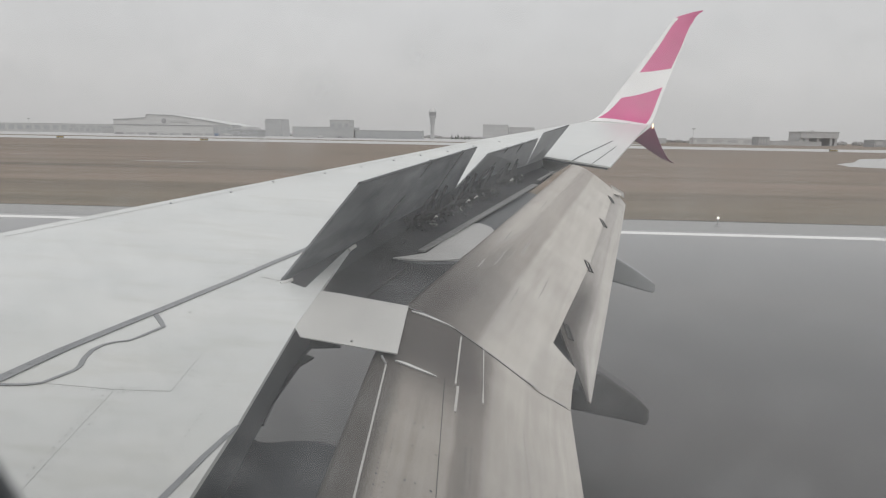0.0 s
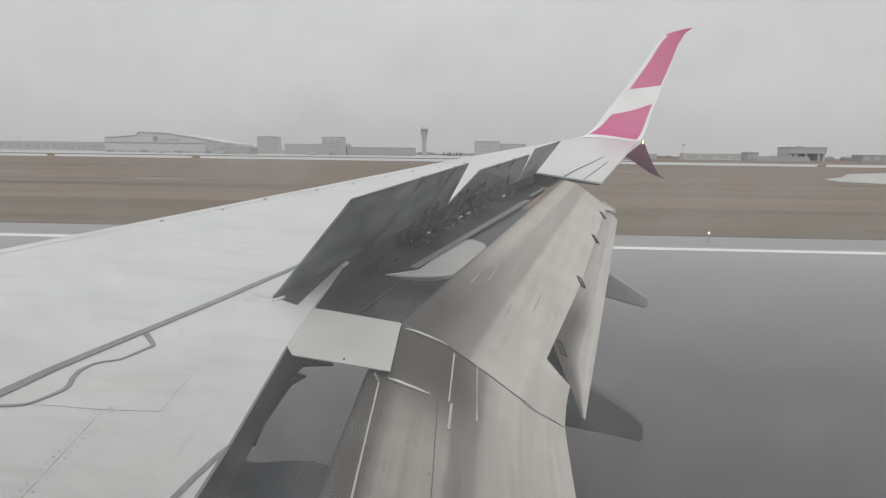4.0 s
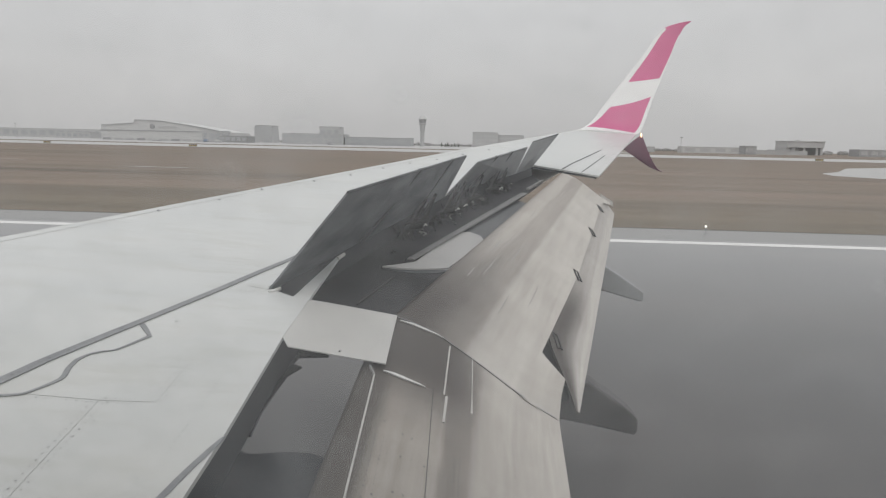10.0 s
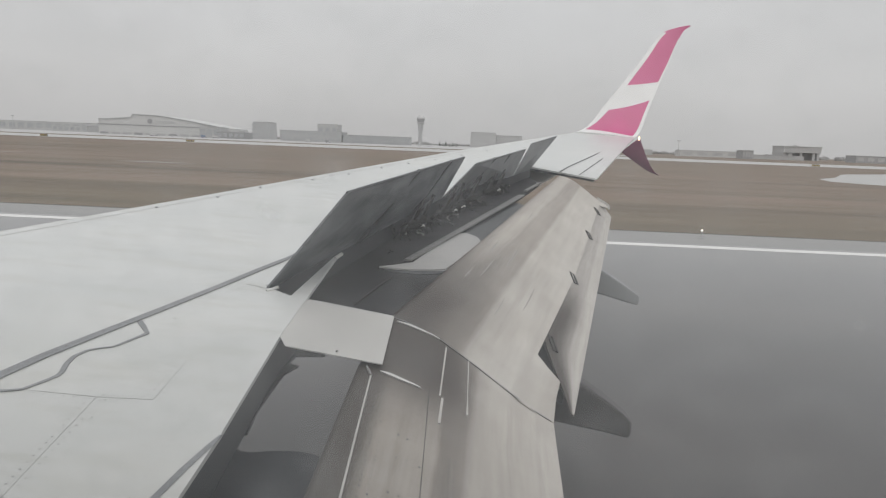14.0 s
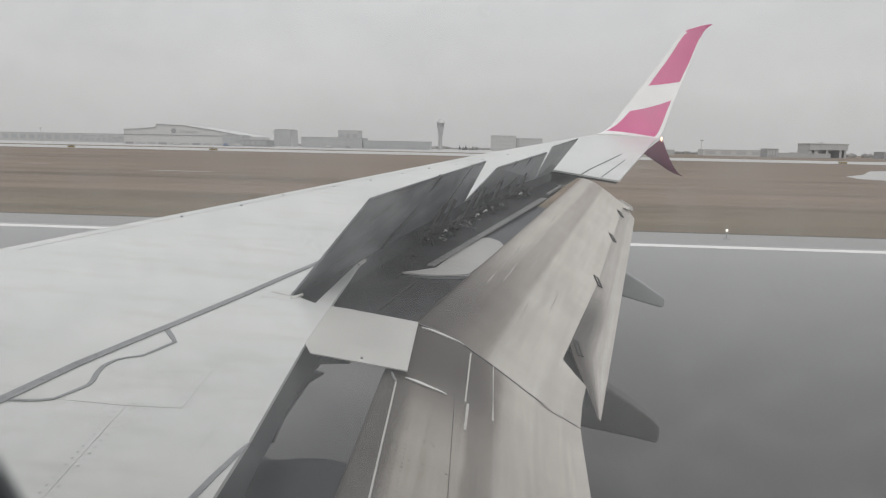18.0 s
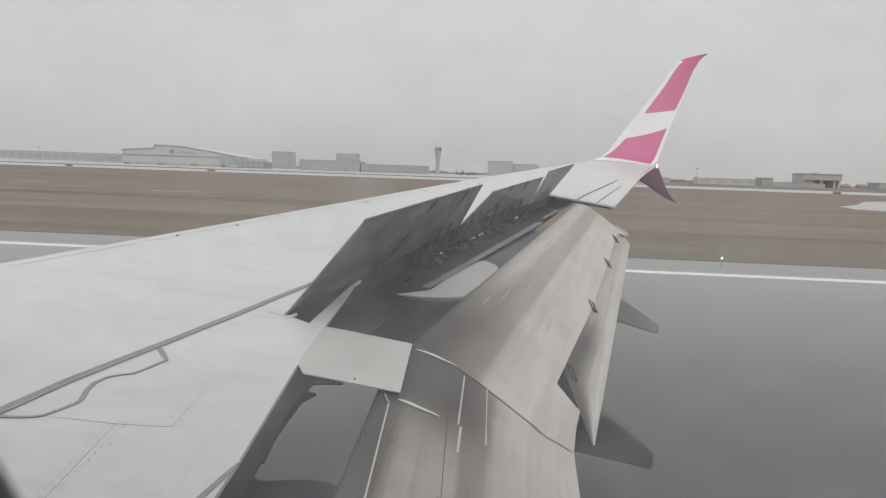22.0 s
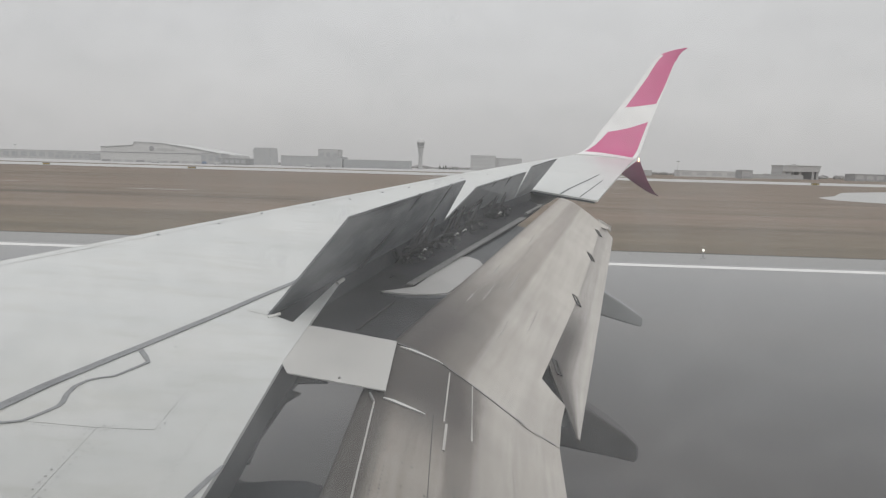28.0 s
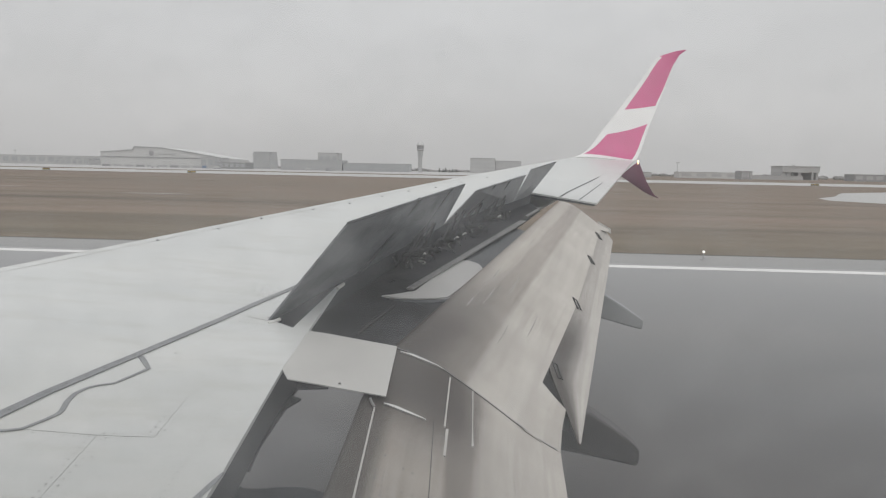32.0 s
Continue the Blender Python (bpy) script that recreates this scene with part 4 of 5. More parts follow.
# rails, seals and scuffs on the flaps
for x, y0, y1, w in ((-0.166, 3.40, 3.95, 0.009), (-0.152, 3.14, 3.39, 0.013)):
    wpart("rail", ribbon_bm([(x, y0 + (y1 - y0) * k / 6, flap_top(inner_line, x, y0 + (y1 - y0) * k / 6) + 0.001) for k in range(7)], w, 0.006), M_scuff, inner, "thin worn metal rail")
wpart("rail", ribbon_bm([(-0.03 + 0.01 * k / 6, 4.0 - 0.6 * k / 6, flap_top(inner_line, -0.03 + 0.01 * k / 6, 4.0 - 0.6 * k / 6) + 0.001) for k in range(7)], [0.006, 0.006, 0.006, 0.005, 0.004, 0.007, 0.012], 0.003), M_scuff, inner, "faint worn rail")
wpart("rail", ribbon_bm([(-0.455 - 0.057 * k / 8, 2.1 + 1.19 * k / 8, flap_top(inner_line, -0.455 - 0.057 * k / 8, 2.1 + 1.19 * k / 8) + 0.001) for k in range(9)], 0.008, 0.006), M_scuff, inner, "dull metal rail along the flap nose")
for y, x0, x1 in ((3.35, -0.475, -0.26), (4.0, -0.47, -0.21)):
    wpart("seal_strip", ribbon_bm([(x0 + (x1 - x0) * k / 8, y - 0.0 * k, flap_top(inner_line, x0 + (x1 - x0) * k / 8, y) + 0.001) for k in range(9)], [0.010, 0.022, 0.03, 0.03, 0.028, 0.024, 0.02, 0.014, 0.006], 0.006, (0, 1, 0)), M_bright, inner, "worn bright edge strip")
wpart("seal_strip", ribbon_bm([(-0.5 + 0.98 * k / 20, 4.05 + joint_skew(0.057 + 0.925 * k / 20), flap_top(flap_line, -0.5 + 0.98 * k / 20, 4.05) + 0.131 * joint_skew(0.057 + 0.925 * k / 20) + 0.001) for k in range(21)], 0.010, 0.002, (0, 1, 0)), M_seal, outer, "dark joint between the flaps")


def flap_rivets(line, parent, rows, size=0.0045, gap=0.03):
    """Dark fasteners along short lines on a flap, joined as one part."""
    bm = bmesh.new()
    for (xa, ya), (xb, yb) in rows:
        n = max(2, round(math.hypot(xb - xa, yb - ya) / gap))
        for k in range(n):
            t = (k + 0.5 + rnd.uniform(-0.15, 0.15)) / n
            x, y, r = xa + (xb - xa) * t, ya + (yb - ya) * t, size * rnd.uniform(0.5, 1.2)
            bm.faces.new([bm.verts.new((x + r * math.cos(a), y + r * math.sin(a), flap_top(line, x + r * math.cos(a), y) + 0.0025 + 0.131 * r * math.sin(a))) for a in (k2 * math.pi / 3 for k2 in range(6))])
    return tagged(wpart("rivet_row", bm, M_dark, parent, "small dark fastener heads", smooth=False), kind="stuff")


flap_rivets(inner_line, inner, [((-0.379, 2.683), (-0.185, 2.731)), ((-0.334, 2.460), (-0.187, 2.489)), ((-0.34, 2.25), (-0.19, 2.27)), ((-0.465, 3.029), (-0.393, 2.886)), ((-0.331, 2.867), (-0.261, 2.859))], 0.0055, 0.045)
flap_rivets(inner_line, inner, [((-0.425, 2.80), (-0.405, 2.1)), ((-0.39, 2.80), (-0.370, 2.1)), ((-0.087, 2.93), (-0.075, 2.1)), ((-0.065, 2.95), (-0.055, 2.1)), ((0.194, 3.433), (0.220, 2.5)), ((0.33, 3.6), (0.35, 2.6))], 0.0042, 0.032)
for xa, ya, xb, yb in ((-0.222, 3.40, -0.17, 2.1),):
    wpart("panel_joint", ribbon_bm([(xa + (xb - xa) * k / 10, ya + (yb - ya) * k / 10, flap_top(inner_line, xa + (xb - xa) * k / 10, ya + (yb - ya) * k / 10) + 0.0008) for k in range(11)], 0.0035, 0.001), M_fairing_dark, inner, "thin dark joint along the flap")
wpart("rail_clip", tube_bm([(-0.545, 3.36, flap_top(inner_line, -0.545, 3.36) + 0.004), (-0.535, 3.31, flap_top(inner_line, -0.535, 3.31) + 0.022), (-0.512, 3.28, flap_top(inner_line, -0.512, 3.28) + 0.008)], 0.007, 8), M_beam, inner, "small clip at the end of the rail")
for x, y, ln in ((0.02, 5.15, 0.40), (0.13, 4.72, 0.36), (-0.10, 5.0, 0.22), (0.24, 5.62, 0.45), (0.48, 7.0, 0.35), (0.10, 5.75, 0.30), (0.36, 5.1, 0.5)):
    wpart("scuff", ribbon_bm([(x + 0.24 * (t - y), t, flap_top(flap_line, x + 0.24 * (t - y), t) + 0.001) for t in (y, y + ln * 0.5, y + ln)], [0.004, 0.018, 0.003], 0.0008), M_faint, outer, "pale scuff mark")
# track hooks at the trailing edge
for x, y in ((1.53, 9.0), (1.265, 7.86), (0.915, 6.36), (0.59, 4.92)):
    z = flap_top(flap_line, x, y) + 0.004
    hook = [(x - 0.040, y + 0.09), (x - 0.016, y - 0.09), (x + 0.014, y - 0.09), (x - 0.006, y + 0.09), (x - 0.040, y + 0.09)]
    wpart("track_hook", tube_bm([(hx, hy, flap_top(flap_line, hx, hy) + 0.006) for hx, hy in hook], 0.007, 6), M_black, outer, "small dark U-shaped hook")


def aft_edge(y):
    return 0.775 + 0.215 * (y - 4.75), 2.39 + 0.140 * (y - 4.75)


rings, uvs = [], []
for y, share in ((4.18, 0.06), (4.27, 0.15), (4.45, 0.36), (4.63, 0.61), (4.81, 0.86), (4.92, 1.0), (5.31, 1.0), (5.8, 1.0), (6.39, 1.0), (7.0, 1.0), (8.0, 1.0), (9.0, 1.0), (9.38, 1.0), (9.6, 0.98)):
    xt, zt = aft_edge(y)
    xn, zn, xe, ze = flap_line(y)
    end = min(0.87, max(0.81, curve(MAIN_TE, min(max(y, 4.65), 9.3))))
    xm, zm = xn + end * (xe - xn), zn + curve(FALL, end) * (ze - zn) - 0.004
    ring = [(xt + (xm - xt) * u * share, y, zt + (zm - zt) * u * share + 0.003 * math.sin(math.pi * u)) for u in (0, 0.15, 0.35, 0.6, 0.85, 1.0)]
    ring += [(xt + (xm - xt) * u * share, y, zt + (zm - zt) * u * share - 0.014 - 0.05 * share * math.sin(math.pi * min(1, u * 0.8))) for u in (1.0, 0.6, 0.2, 0.0)]
    rings.append(ring)
    uvs.append([(1 - u, y) for u in (0, 0.15, 0.35, 0.6, 0.85, 1.0, 1.0, 0.6, 0.2, 0.0)])
wpart("aft_flap", loft_bm(rings, uv=uvs), M_aft, label="narrow aft flap segment, pale grey")
wpart("flap_tip_plate", sheet_bm([(1.60, 9.62, 3.34), (1.79, 9.64, 3.23), (1.80, 9.64, 3.16), (1.66, 9.62, 3.24)], 0.02, (0, 1, 0)), M_panel, outer, smooth=False)
# dark sheet added in place of the shade inside the flap slot
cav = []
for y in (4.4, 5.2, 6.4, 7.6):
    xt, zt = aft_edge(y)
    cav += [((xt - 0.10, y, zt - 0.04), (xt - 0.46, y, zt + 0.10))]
wpart("slot_shade_sheet", sheet_bm([c[0] for c in cav] + [c[1] for c in cav[::-1]], 0.01), M_bay, outer, "dark sheet standing in for shade in the flap slot", smooth=False)


def fairing(y, rows, label, paint):
    rings = []
    for x, c, h, w in rows:
        ring = []
        for k in range(32):
            a = 2 * math.pi * (k + 0.5) / 32
            ca, sa = math.cos(a), math.sin(a)
            ring.append((x, y + w * math.copysign(abs(ca) ** 0.2, ca), c + h * math.copysign(abs(sa) ** 0.2, sa)))
        rings.append(ring)
    body = wpart("flap_track_fairing", loft_bm(rings), paint, label=label)
    return body


def boxed(rows):
    """Rows of x, top and bottom as the middle and half heights that the fairing takes."""
    return [(x, (a + b) / 2, (a - b) / 2, w) for x, a, b, w in rows]


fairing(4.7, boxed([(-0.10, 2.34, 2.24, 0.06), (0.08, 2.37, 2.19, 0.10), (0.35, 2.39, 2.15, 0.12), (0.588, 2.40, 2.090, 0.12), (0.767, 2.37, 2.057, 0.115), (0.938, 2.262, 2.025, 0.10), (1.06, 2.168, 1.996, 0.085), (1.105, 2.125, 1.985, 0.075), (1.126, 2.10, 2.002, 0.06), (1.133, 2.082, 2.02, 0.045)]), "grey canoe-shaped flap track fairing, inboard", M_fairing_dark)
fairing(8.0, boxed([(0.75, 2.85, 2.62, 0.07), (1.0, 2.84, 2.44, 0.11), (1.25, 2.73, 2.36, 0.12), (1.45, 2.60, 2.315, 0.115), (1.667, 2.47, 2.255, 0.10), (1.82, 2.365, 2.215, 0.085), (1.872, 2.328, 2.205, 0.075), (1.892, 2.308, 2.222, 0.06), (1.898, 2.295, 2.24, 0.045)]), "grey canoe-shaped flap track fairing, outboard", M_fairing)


# ---- winglet ----
WINGLET = [(15.5, 1.98, 3.30, 4.34, 4.27), (15.66, 2.18, 3.40, 4.42, 4.32), (15.82, 2.40, 3.52, 4.60, 4.50), (16.05, 2.67, 3.73, 4.96, 5.05), (16.3, 3.16, 3.96, 5.59, 5.57),
           (16.5, 3.58, 4.16, 6.15, 6.00), (16.7, 3.96, 4.37, 6.68, 6.51), (16.78, 4.32, 4.51, 6.85, 6.78), (16.8, 4.64, 4.68, 6.925, 6.915)]


def blade(rows, thick, material, name, label):
    """A thin tapered aerofoil lofted through rows of (y, nose x, tail x, nose z, tail z)."""
    rings, uvs = [], []
    heights = np.cumsum([0] + [math.dist(((a[0]), (a[1] + a[2]) / 2, (a[3] + a[4]) / 2), ((b[0]), (b[1] + b[2]) / 2, (b[3] + b[4]) / 2)) for a, b in zip(rows, rows[1:])])
    heights = heights / heights[-1]
    for i, (y, x0, x1, z0, z1) in enumerate(rows):
        a, b = rows[max(i - 1, 0)], rows[min(i + 1, len(rows) - 1)]
        rise = Vector((0, b[0] - a[0], (b[3] + b[4] - a[3] - a[4]) / 2)).normalized()
        out = Vector((0, rise.z, -rise.y))
        t = thick * (x1 - x0)
        ring, uv = [], []
        for u, w in ((0, 0), (0.02, 0.3), (0.08, 0.55), (0.17, 0.8), (0.35, 1), (0.6, 0.8), (0.8, 0.45), (1, 0.05)):
            p = Vector((x0 + u * (x1 - x0), y, z0 + u * (z1 - z0)))
            ring.append(p - out * t * w)
            uv.append((u, heights[i]))
        for u, w in ((0.8, 0.45), (0.35, 1), (0.08, 0.55)):
            p = Vector((x0 + u * (x1 - x0), y, z0 + u * (z1 - z0)))
            ring.append(p + out * t * w)
            uv.append((u, heights[i]))
        rings.append(ring)
        uvs.append(uv)
    return wpart(name, loft_bm(rings, uv=uvs), material, label=label)


def densify(rows, k):
    """Smooth rows between the given ones."""
    out = []
    r = np.array(rows)
    for i in range(len(r) - 1):
        p0, p1, p2, p3 = r[max(i - 1, 0)], r[i], r[i + 1], r[min(i + 2, len(r) - 1)]
        for j in range(k):
            t = j / k
            out.append(tuple(0.5 * (2 * p1 + (p2 - p0) * t + (2 * p0 - 5 * p1 + 4 * p2 - p3) * t * t + (3 * p1 - p0 - 3 * p2 + p3) * t ** 3)))
    return out + [tuple(r[-1])]


blade(densify(WINGLET, 4), 0.03, M_winglet, "winglet", "swept white winglet with two magenta fields and a hooked tip")
blade(densify([(15.45, 3.03, 3.41, 3.95, 4.28), (15.8, 3.42, 3.70, 3.74, 3.81), (16.05, 3.77, 3.94, 3.55, 3.53), (16.15, 4.02, 4.10, 3.46, 3.45)], 3), 0.03, M_magenta, "ventral_fin", "small magenta fin below the wing tip, coloured in its underside shade")
bm = bmesh.new()
bmesh.ops.create_uvsphere(bm, u_segments=12, v_segments=8, radius=1.0, matrix=Matrix.Translation((3.40, 15.45, 4.26)) @ Matrix.Diagonal((0.014, 0.02, 0.05, 1)))
wpart("navigation_light", bm, M_nav, label="small lit navigation lamp at the wing tip")


# ---- cabin side and window round the camera ----
def wall_with_opening(y, thick, x0, x1, z0, z1, outline, flare):
    """A panel with a rounded opening right through it that widens outwards."""
    inner = list(outline)
    for _ in range(4):
        inner = [q for a, b in zip(inner, inner[1:] + inner[:1]) for q in ((a[0] * 0.8 + b[0] * 0.2, a[1] * 0.8 + b[1] * 0.2), (a[0] * 0.2 + b[0] * 0.8, a[1] * 0.2 + b[1] * 0.8))]
    mx, mz = 0.0, 4.03
    outer_ring = []
    for x, z in inner:
        dx, dz = x - mx, z - mz
        s = min(((x1 if dx > 0 else x0) - mx) / dx if abs(dx) > 1e-6 else 1e9, ((z1 if dz > 0 else z0) - mz) / dz if abs(dz) > 1e-6 else 1e9)
        outer_ring.append((mx + dx * s, mz + dz * s))
    bm = bmesh.new()
    loops = []
    for ring, yy, g in ((outer_ring, y, 1), (inner, y, 1.11), (inner, y + 0.002, 1.06), (inner, y + 0.006, 1.02), (inner, y + 0.012, 1.0), (inner, y + 0.018, 1.01), (inner, y + 0.026, 1.08), (inner, y + 0.035, 1.25), (inner, y + thick, flare), (outer_ring, y + thick, 1)):
        loops.append([bm.verts.new((mx + (x - mx) * g, yy, mz + (z - mz) * g)) for x, z in ring])
    loops.append(loops[0])
    for a, b in zip(loops, loops[1:]):
        for k in range(len(a)):
            bm.faces.new((a[k], a[(k + 1) % len(a)], b[(k + 1) % len(a)], b[k]))
    return bm


OPENING = [(0.16, 3.822), (0.16, 4.25), (-0.205, 4.25), (-0.208, 4.06), (-0.178, 4.0), (-0.1100, 3.88), (-0.083, 3.832), (-0.05, 3.808)]
tagged(part("wall_cabin", wall_with_opening(0.15, 0.10, -6.5, 4.5, 2.0, 5.55, OPENING, 1.8), M_rim), "dark rim of a rounded cabin window opening", "wall", kind="structure")
tagged(part("wall_inner", box_bm(-6.5, 4.5, -3.5, -3.45, 2.0, 5.55), M_cabin, smooth=False), "plain grey far cabin wall", "wall", kind="structure")
tagged(part("wall_front", box_bm(-6.55, -6.5, -3.45, 0.25, 2.0, 5.55), M_cabin, smooth=False), "plain grey cabin end wall", "wall", kind="structure")
tagged(part("wall_back", box_bm(4.5, 4.55, -3.45, 0.25, 2.0, 5.55), M_cabin, smooth=False), "plain grey cabin end wall", "wall", kind="structure")
tagged(part("ceiling", box_bm(-6.55, 4.55, -3.5, 0.25, 5.55, 5.60), M_cabin, smooth=False), "plain grey cabin ceiling", "ceiling", kind="structure")
tagged(part("floor", box_bm(-6.55, 4.55, -3.5, 0.25, 1.95, 2.0), M_cabin, smooth=False), "plain grey cabin floor", "floor", kind="structure")
bm = bmesh.new()
bm.faces.new([bm.verts.new(p) for p in ((-0.30, 0.262, 3.55), (0.32, 0.262, 3.55), (0.32, 0.262, 4.48), (-0.30, 0.262, 4.48))])
pane = tagged(part("window_1", bm, M_pane, smooth=False), "clear cabin window pane filmed with dust and damp", "window", kind="structure")
pane.visible_shadow = False


# ---- airport buildings across the field ----
def block(name, x0, x1, y, depth, h, material, label, category="building", group="", windows=0, rows=1, taper=0.0, win=None):
    """A flat-roofed building: body, parapet roof and its windows."""
    top = empty(name, ((x0 + x1) / 2, y + depth / 2, -0.02))
    tagged(top, label, category, group)
    mx, my = (x0 + x1) / 2, y + depth / 2
    bm = bmesh.new()
    w, d = (x1 - x0) / 2, depth / 2
    rings = []
    for z, s in ((-0.02, 1.0), (h, 1.0 - taper)):
        rings.append([(mx - w * s, my - d, z), (mx + w * s, my - d, z), (mx + w * s, my + d, z), (mx - w * s, my + d, z)])
    part("wall", loft_bm(rings), material, top, smooth=False)
    s = 1.0 - taper
    part("roof", box_bm(mx - w * s - 0.4, mx + w * s + 0.4, my - d - 0.4, my + d + 0.4, h, h + 0.6), M_bld[1], top, smooth=False)
    for r in range(rows):
        for i in range(windows):
            pitch = (x1 - x0) / windows
            cx = x0 + (i + 0.5) * pitch
            zc = h * (r + 0.55) / rows
            hh = h / rows * 0.28
            part("window", box_bm(cx - pitch * 0.33, cx + pitch * 0.33, y - 0.15, y + 0.1, zc - hh, zc + hh), win or M_bld[3], top, smooth=False)
    return top


def hangar(x0, x1, y, depth, eave, profile):
    """A wide hall: front wall, a broken gable in the outline given, doors, eave line and roof plant."""
    top = tagged(empty("hangar", ((x0 + x1) / 2, y + depth / 2, -0.02)), "wide white aircraft hangar with a low stepped roof", "hangar")
    w = x1 - x0
    part("wall", box_bm(x0, x1, y, y + depth, -0.02, eave), M_bld[2], top, smooth=False)
    part("roof", loft_bm([[(x, yy, z) for x, z in profile] for yy in (y + 0.5, y + depth)]), M_bld[2], top, "white stepped gable roof", smooth=False)
    for (xa, za), (xb, zb) in zip(profile[1:], profile[2:]):
        part("roof_edge", sheet_bm([(xa, y - 0.5, za - 0.5), (xb, y - 0.5, zb - 0.5), (xb, y - 0.5, zb + 0.5), (xa, y - 0.5, za + 0.5)], 1.0, (0, 1, 0)), M_bld[1], top, smooth=False)
    part("fascia", box_bm(x0, x1 - w * 0.2, y - 0.6, y, eave - 0.7, eave + 0.3), M_bld[4], top, "thin dark eave line", smooth=False)
    for i in range(11):
        a = x0 + w * (i + 0.12) / 11
        part("door", box_bm(a, a + w / 11 * 0.74, y - 0.3, y, 0, eave * 0.22), M_bld[1] if i % 3 else M_bld[4], top, smooth=False)
    bm = bmesh.new()
    bmesh.ops.create_cone(bm, cap_ends=True, segments=20, radius1=3.4, radius2=3.4, depth=0.6, matrix=Matrix.Translation((x0 + w * 0.41, y - 0.2, eave + 5.6)) @ Matrix.Rotation(radians(90), 4, "X"))
    part("emblem", bm, M_bld[4], top, "round dark emblem", smooth=False)
    part("sign", box_bm(x0 + w * 0.46, x0 + w * 0.60, y - 0.4, y + 0.3, eave + 4.4, eave + 6.6), M_bld[0], top, "plain sign bar", smooth=False)
    return top


hangar(-517, -344, 900, 90, 13.0, [(-517, 12.8), (-517, 19.6), (-501, 20.4), (-472, 22.8), (-470, 27.2), (-432, 26.0), (-390, 20.4), (-344, 12.8)])
block("workshop", -362, -336, 860, 30, 13.5, M_bld[1], "dark low workshop beside the hangar", "building", windows=3)
block("workshop", -335, -300, 850, 30, 8.0, M_bld[4], "dark low workshop beside the apron", "building", windows=5)
block("office_tower", -376, -346, 1100, 40, 27.0, M_bld[1], "grey tapered office tower in the haze", "building", windows=4, rows=6, taper=0.14)
block("terminal", -270, -188, 900, 40, 13.4, M_bld[1], "grey terminal building with dark glazing", "terminal", windows=9, rows=2)
block("terminal_canopy", -232, -204, 950, 30, 24.0, M_bld[0], "pale arched canopy building behind the terminal", "building", windows=3)
block("terminal_pier", -187, -98, 905, 25, 10.2, M_bld[3], "long glazed terminal pier with a pale roof", "terminal", windows=12)
block("far_terminal", -1100, -640, 1350, 60, 17.0, M_bld[0], "long pale far hall fading in the haze", "terminal", windows=24)
block("hangar_shed", -776, -711, 1200, 60, 10.0, M_bld[0], "pale low shed far behind the apron", "building", windows=6)
block("office_block", -22, 18, 1100, 40, 23.5, M_bld[0], "pale office block in the haze", "building", windows=6, rows=4, win=M_bld[1])
block("office_block", 19, 60, 1110, 40, 20.0, M_bld[0], "pale office block in the haze", "building", windows=6, rows=4, win=M_bld[1])
block("cargo_shed", 191, 216, 900, 25, 6.2, M_bld[1], "low grey cargo shed", "building", windows=4, win=M_bld[1])
block("cargo_shed", 265, 345, 950, 25, 7.6, M_bld[2], "long low white cargo shed", "building", windows=4, win=M_bld[1])
block("cargo_shed", 293, 305, 800, 20, 9.2, M_bld[4], "dark square store building", "building", windows=4, win=M_bld[1])
block("cargo_shed", 355, 420, 930, 25, 5.0, M_bld[1], "long low grey cargo shed", "building", windows=4, win=M_bld[1])
block("cargo_shed", 470, 520, 900, 25, 8.5, M_bld[4], "dark square store building", "building", windows=4, win=M_bld[1])


def deck_building(x0, x1, y, depth, low, high):
    """A slab-like hall raised on pillars."""
    top = tagged(empty("raised_hall", ((x0 + x1) / 2, y + depth / 2, -0.02)), "grey slab-shaped hall standing on pillars", "building")
    part("wall", box_bm(x0, x1, y, y + depth, low, high), M_bld[0], top, smooth=False)
    part("roof", box_bm(x0 - 1, x1 + 1, y - 1, y + depth + 1, high, high + 1.0), M_bld[1], top, smooth=False)
    for k in range(9):
        a = x0 + (x1 - x0) * (k + 0.2) / 9
        part("window", box_bm(a, a + (x1 - x0) / 9 * 0.6, y - 0.2, y + 0.2, low + 1.8, high - 1.8), M_bld[1], top, smooth=False)
    for k, w in ((0.06, 4), (0.17, 4), (0.48, 1.6), (0.83, 1.6), (0.95, 1.6)):
        a = x0 + (x1 - x0) * k
        part("pillar", box_bm(a - w, a + w, y + 2, y + depth - 2, -0.02, low), M_bld[1], top, smooth=False)
    return top


deck_building(423, 474, 1000, 40, 10.5, 18.5)


def control_tower(x, y):
    top = tagged(empty("control_tower", (x, y, -0.02)), "tall slim airport control tower with a round cab", "control tower")

    def drum(name, rows, material, label=""):
        return part(name, loft_bm([[(x + r * math.cos(a), y + r * math.sin(a), z) for a in (2 * math.pi * k / 20 for k in range(20))] for z, r in rows]), material, top, label)
    drum("shaft", [(-0.02, 3.0), (20, 2.8), (24, 3.8), (31, 4.2)], M_bld[1], "grey concrete shaft")
    drum("gallery", [(31, 4.4), (32, 5.6), (33.5, 5.6)], M_bld[1])
    drum("cab", [(33.5, 4.6), (38.5, 5.6)], M_bld[4], "dark glazed cab")
    drum("cab_roof", [(38.5, 6.0), (39.3, 6.0), (41.2, 4.8), (43.6, 3.2), (44.4, 0.6)], M_bld[2], "white domed roof")
    return top


control_tower(-93, 1000)


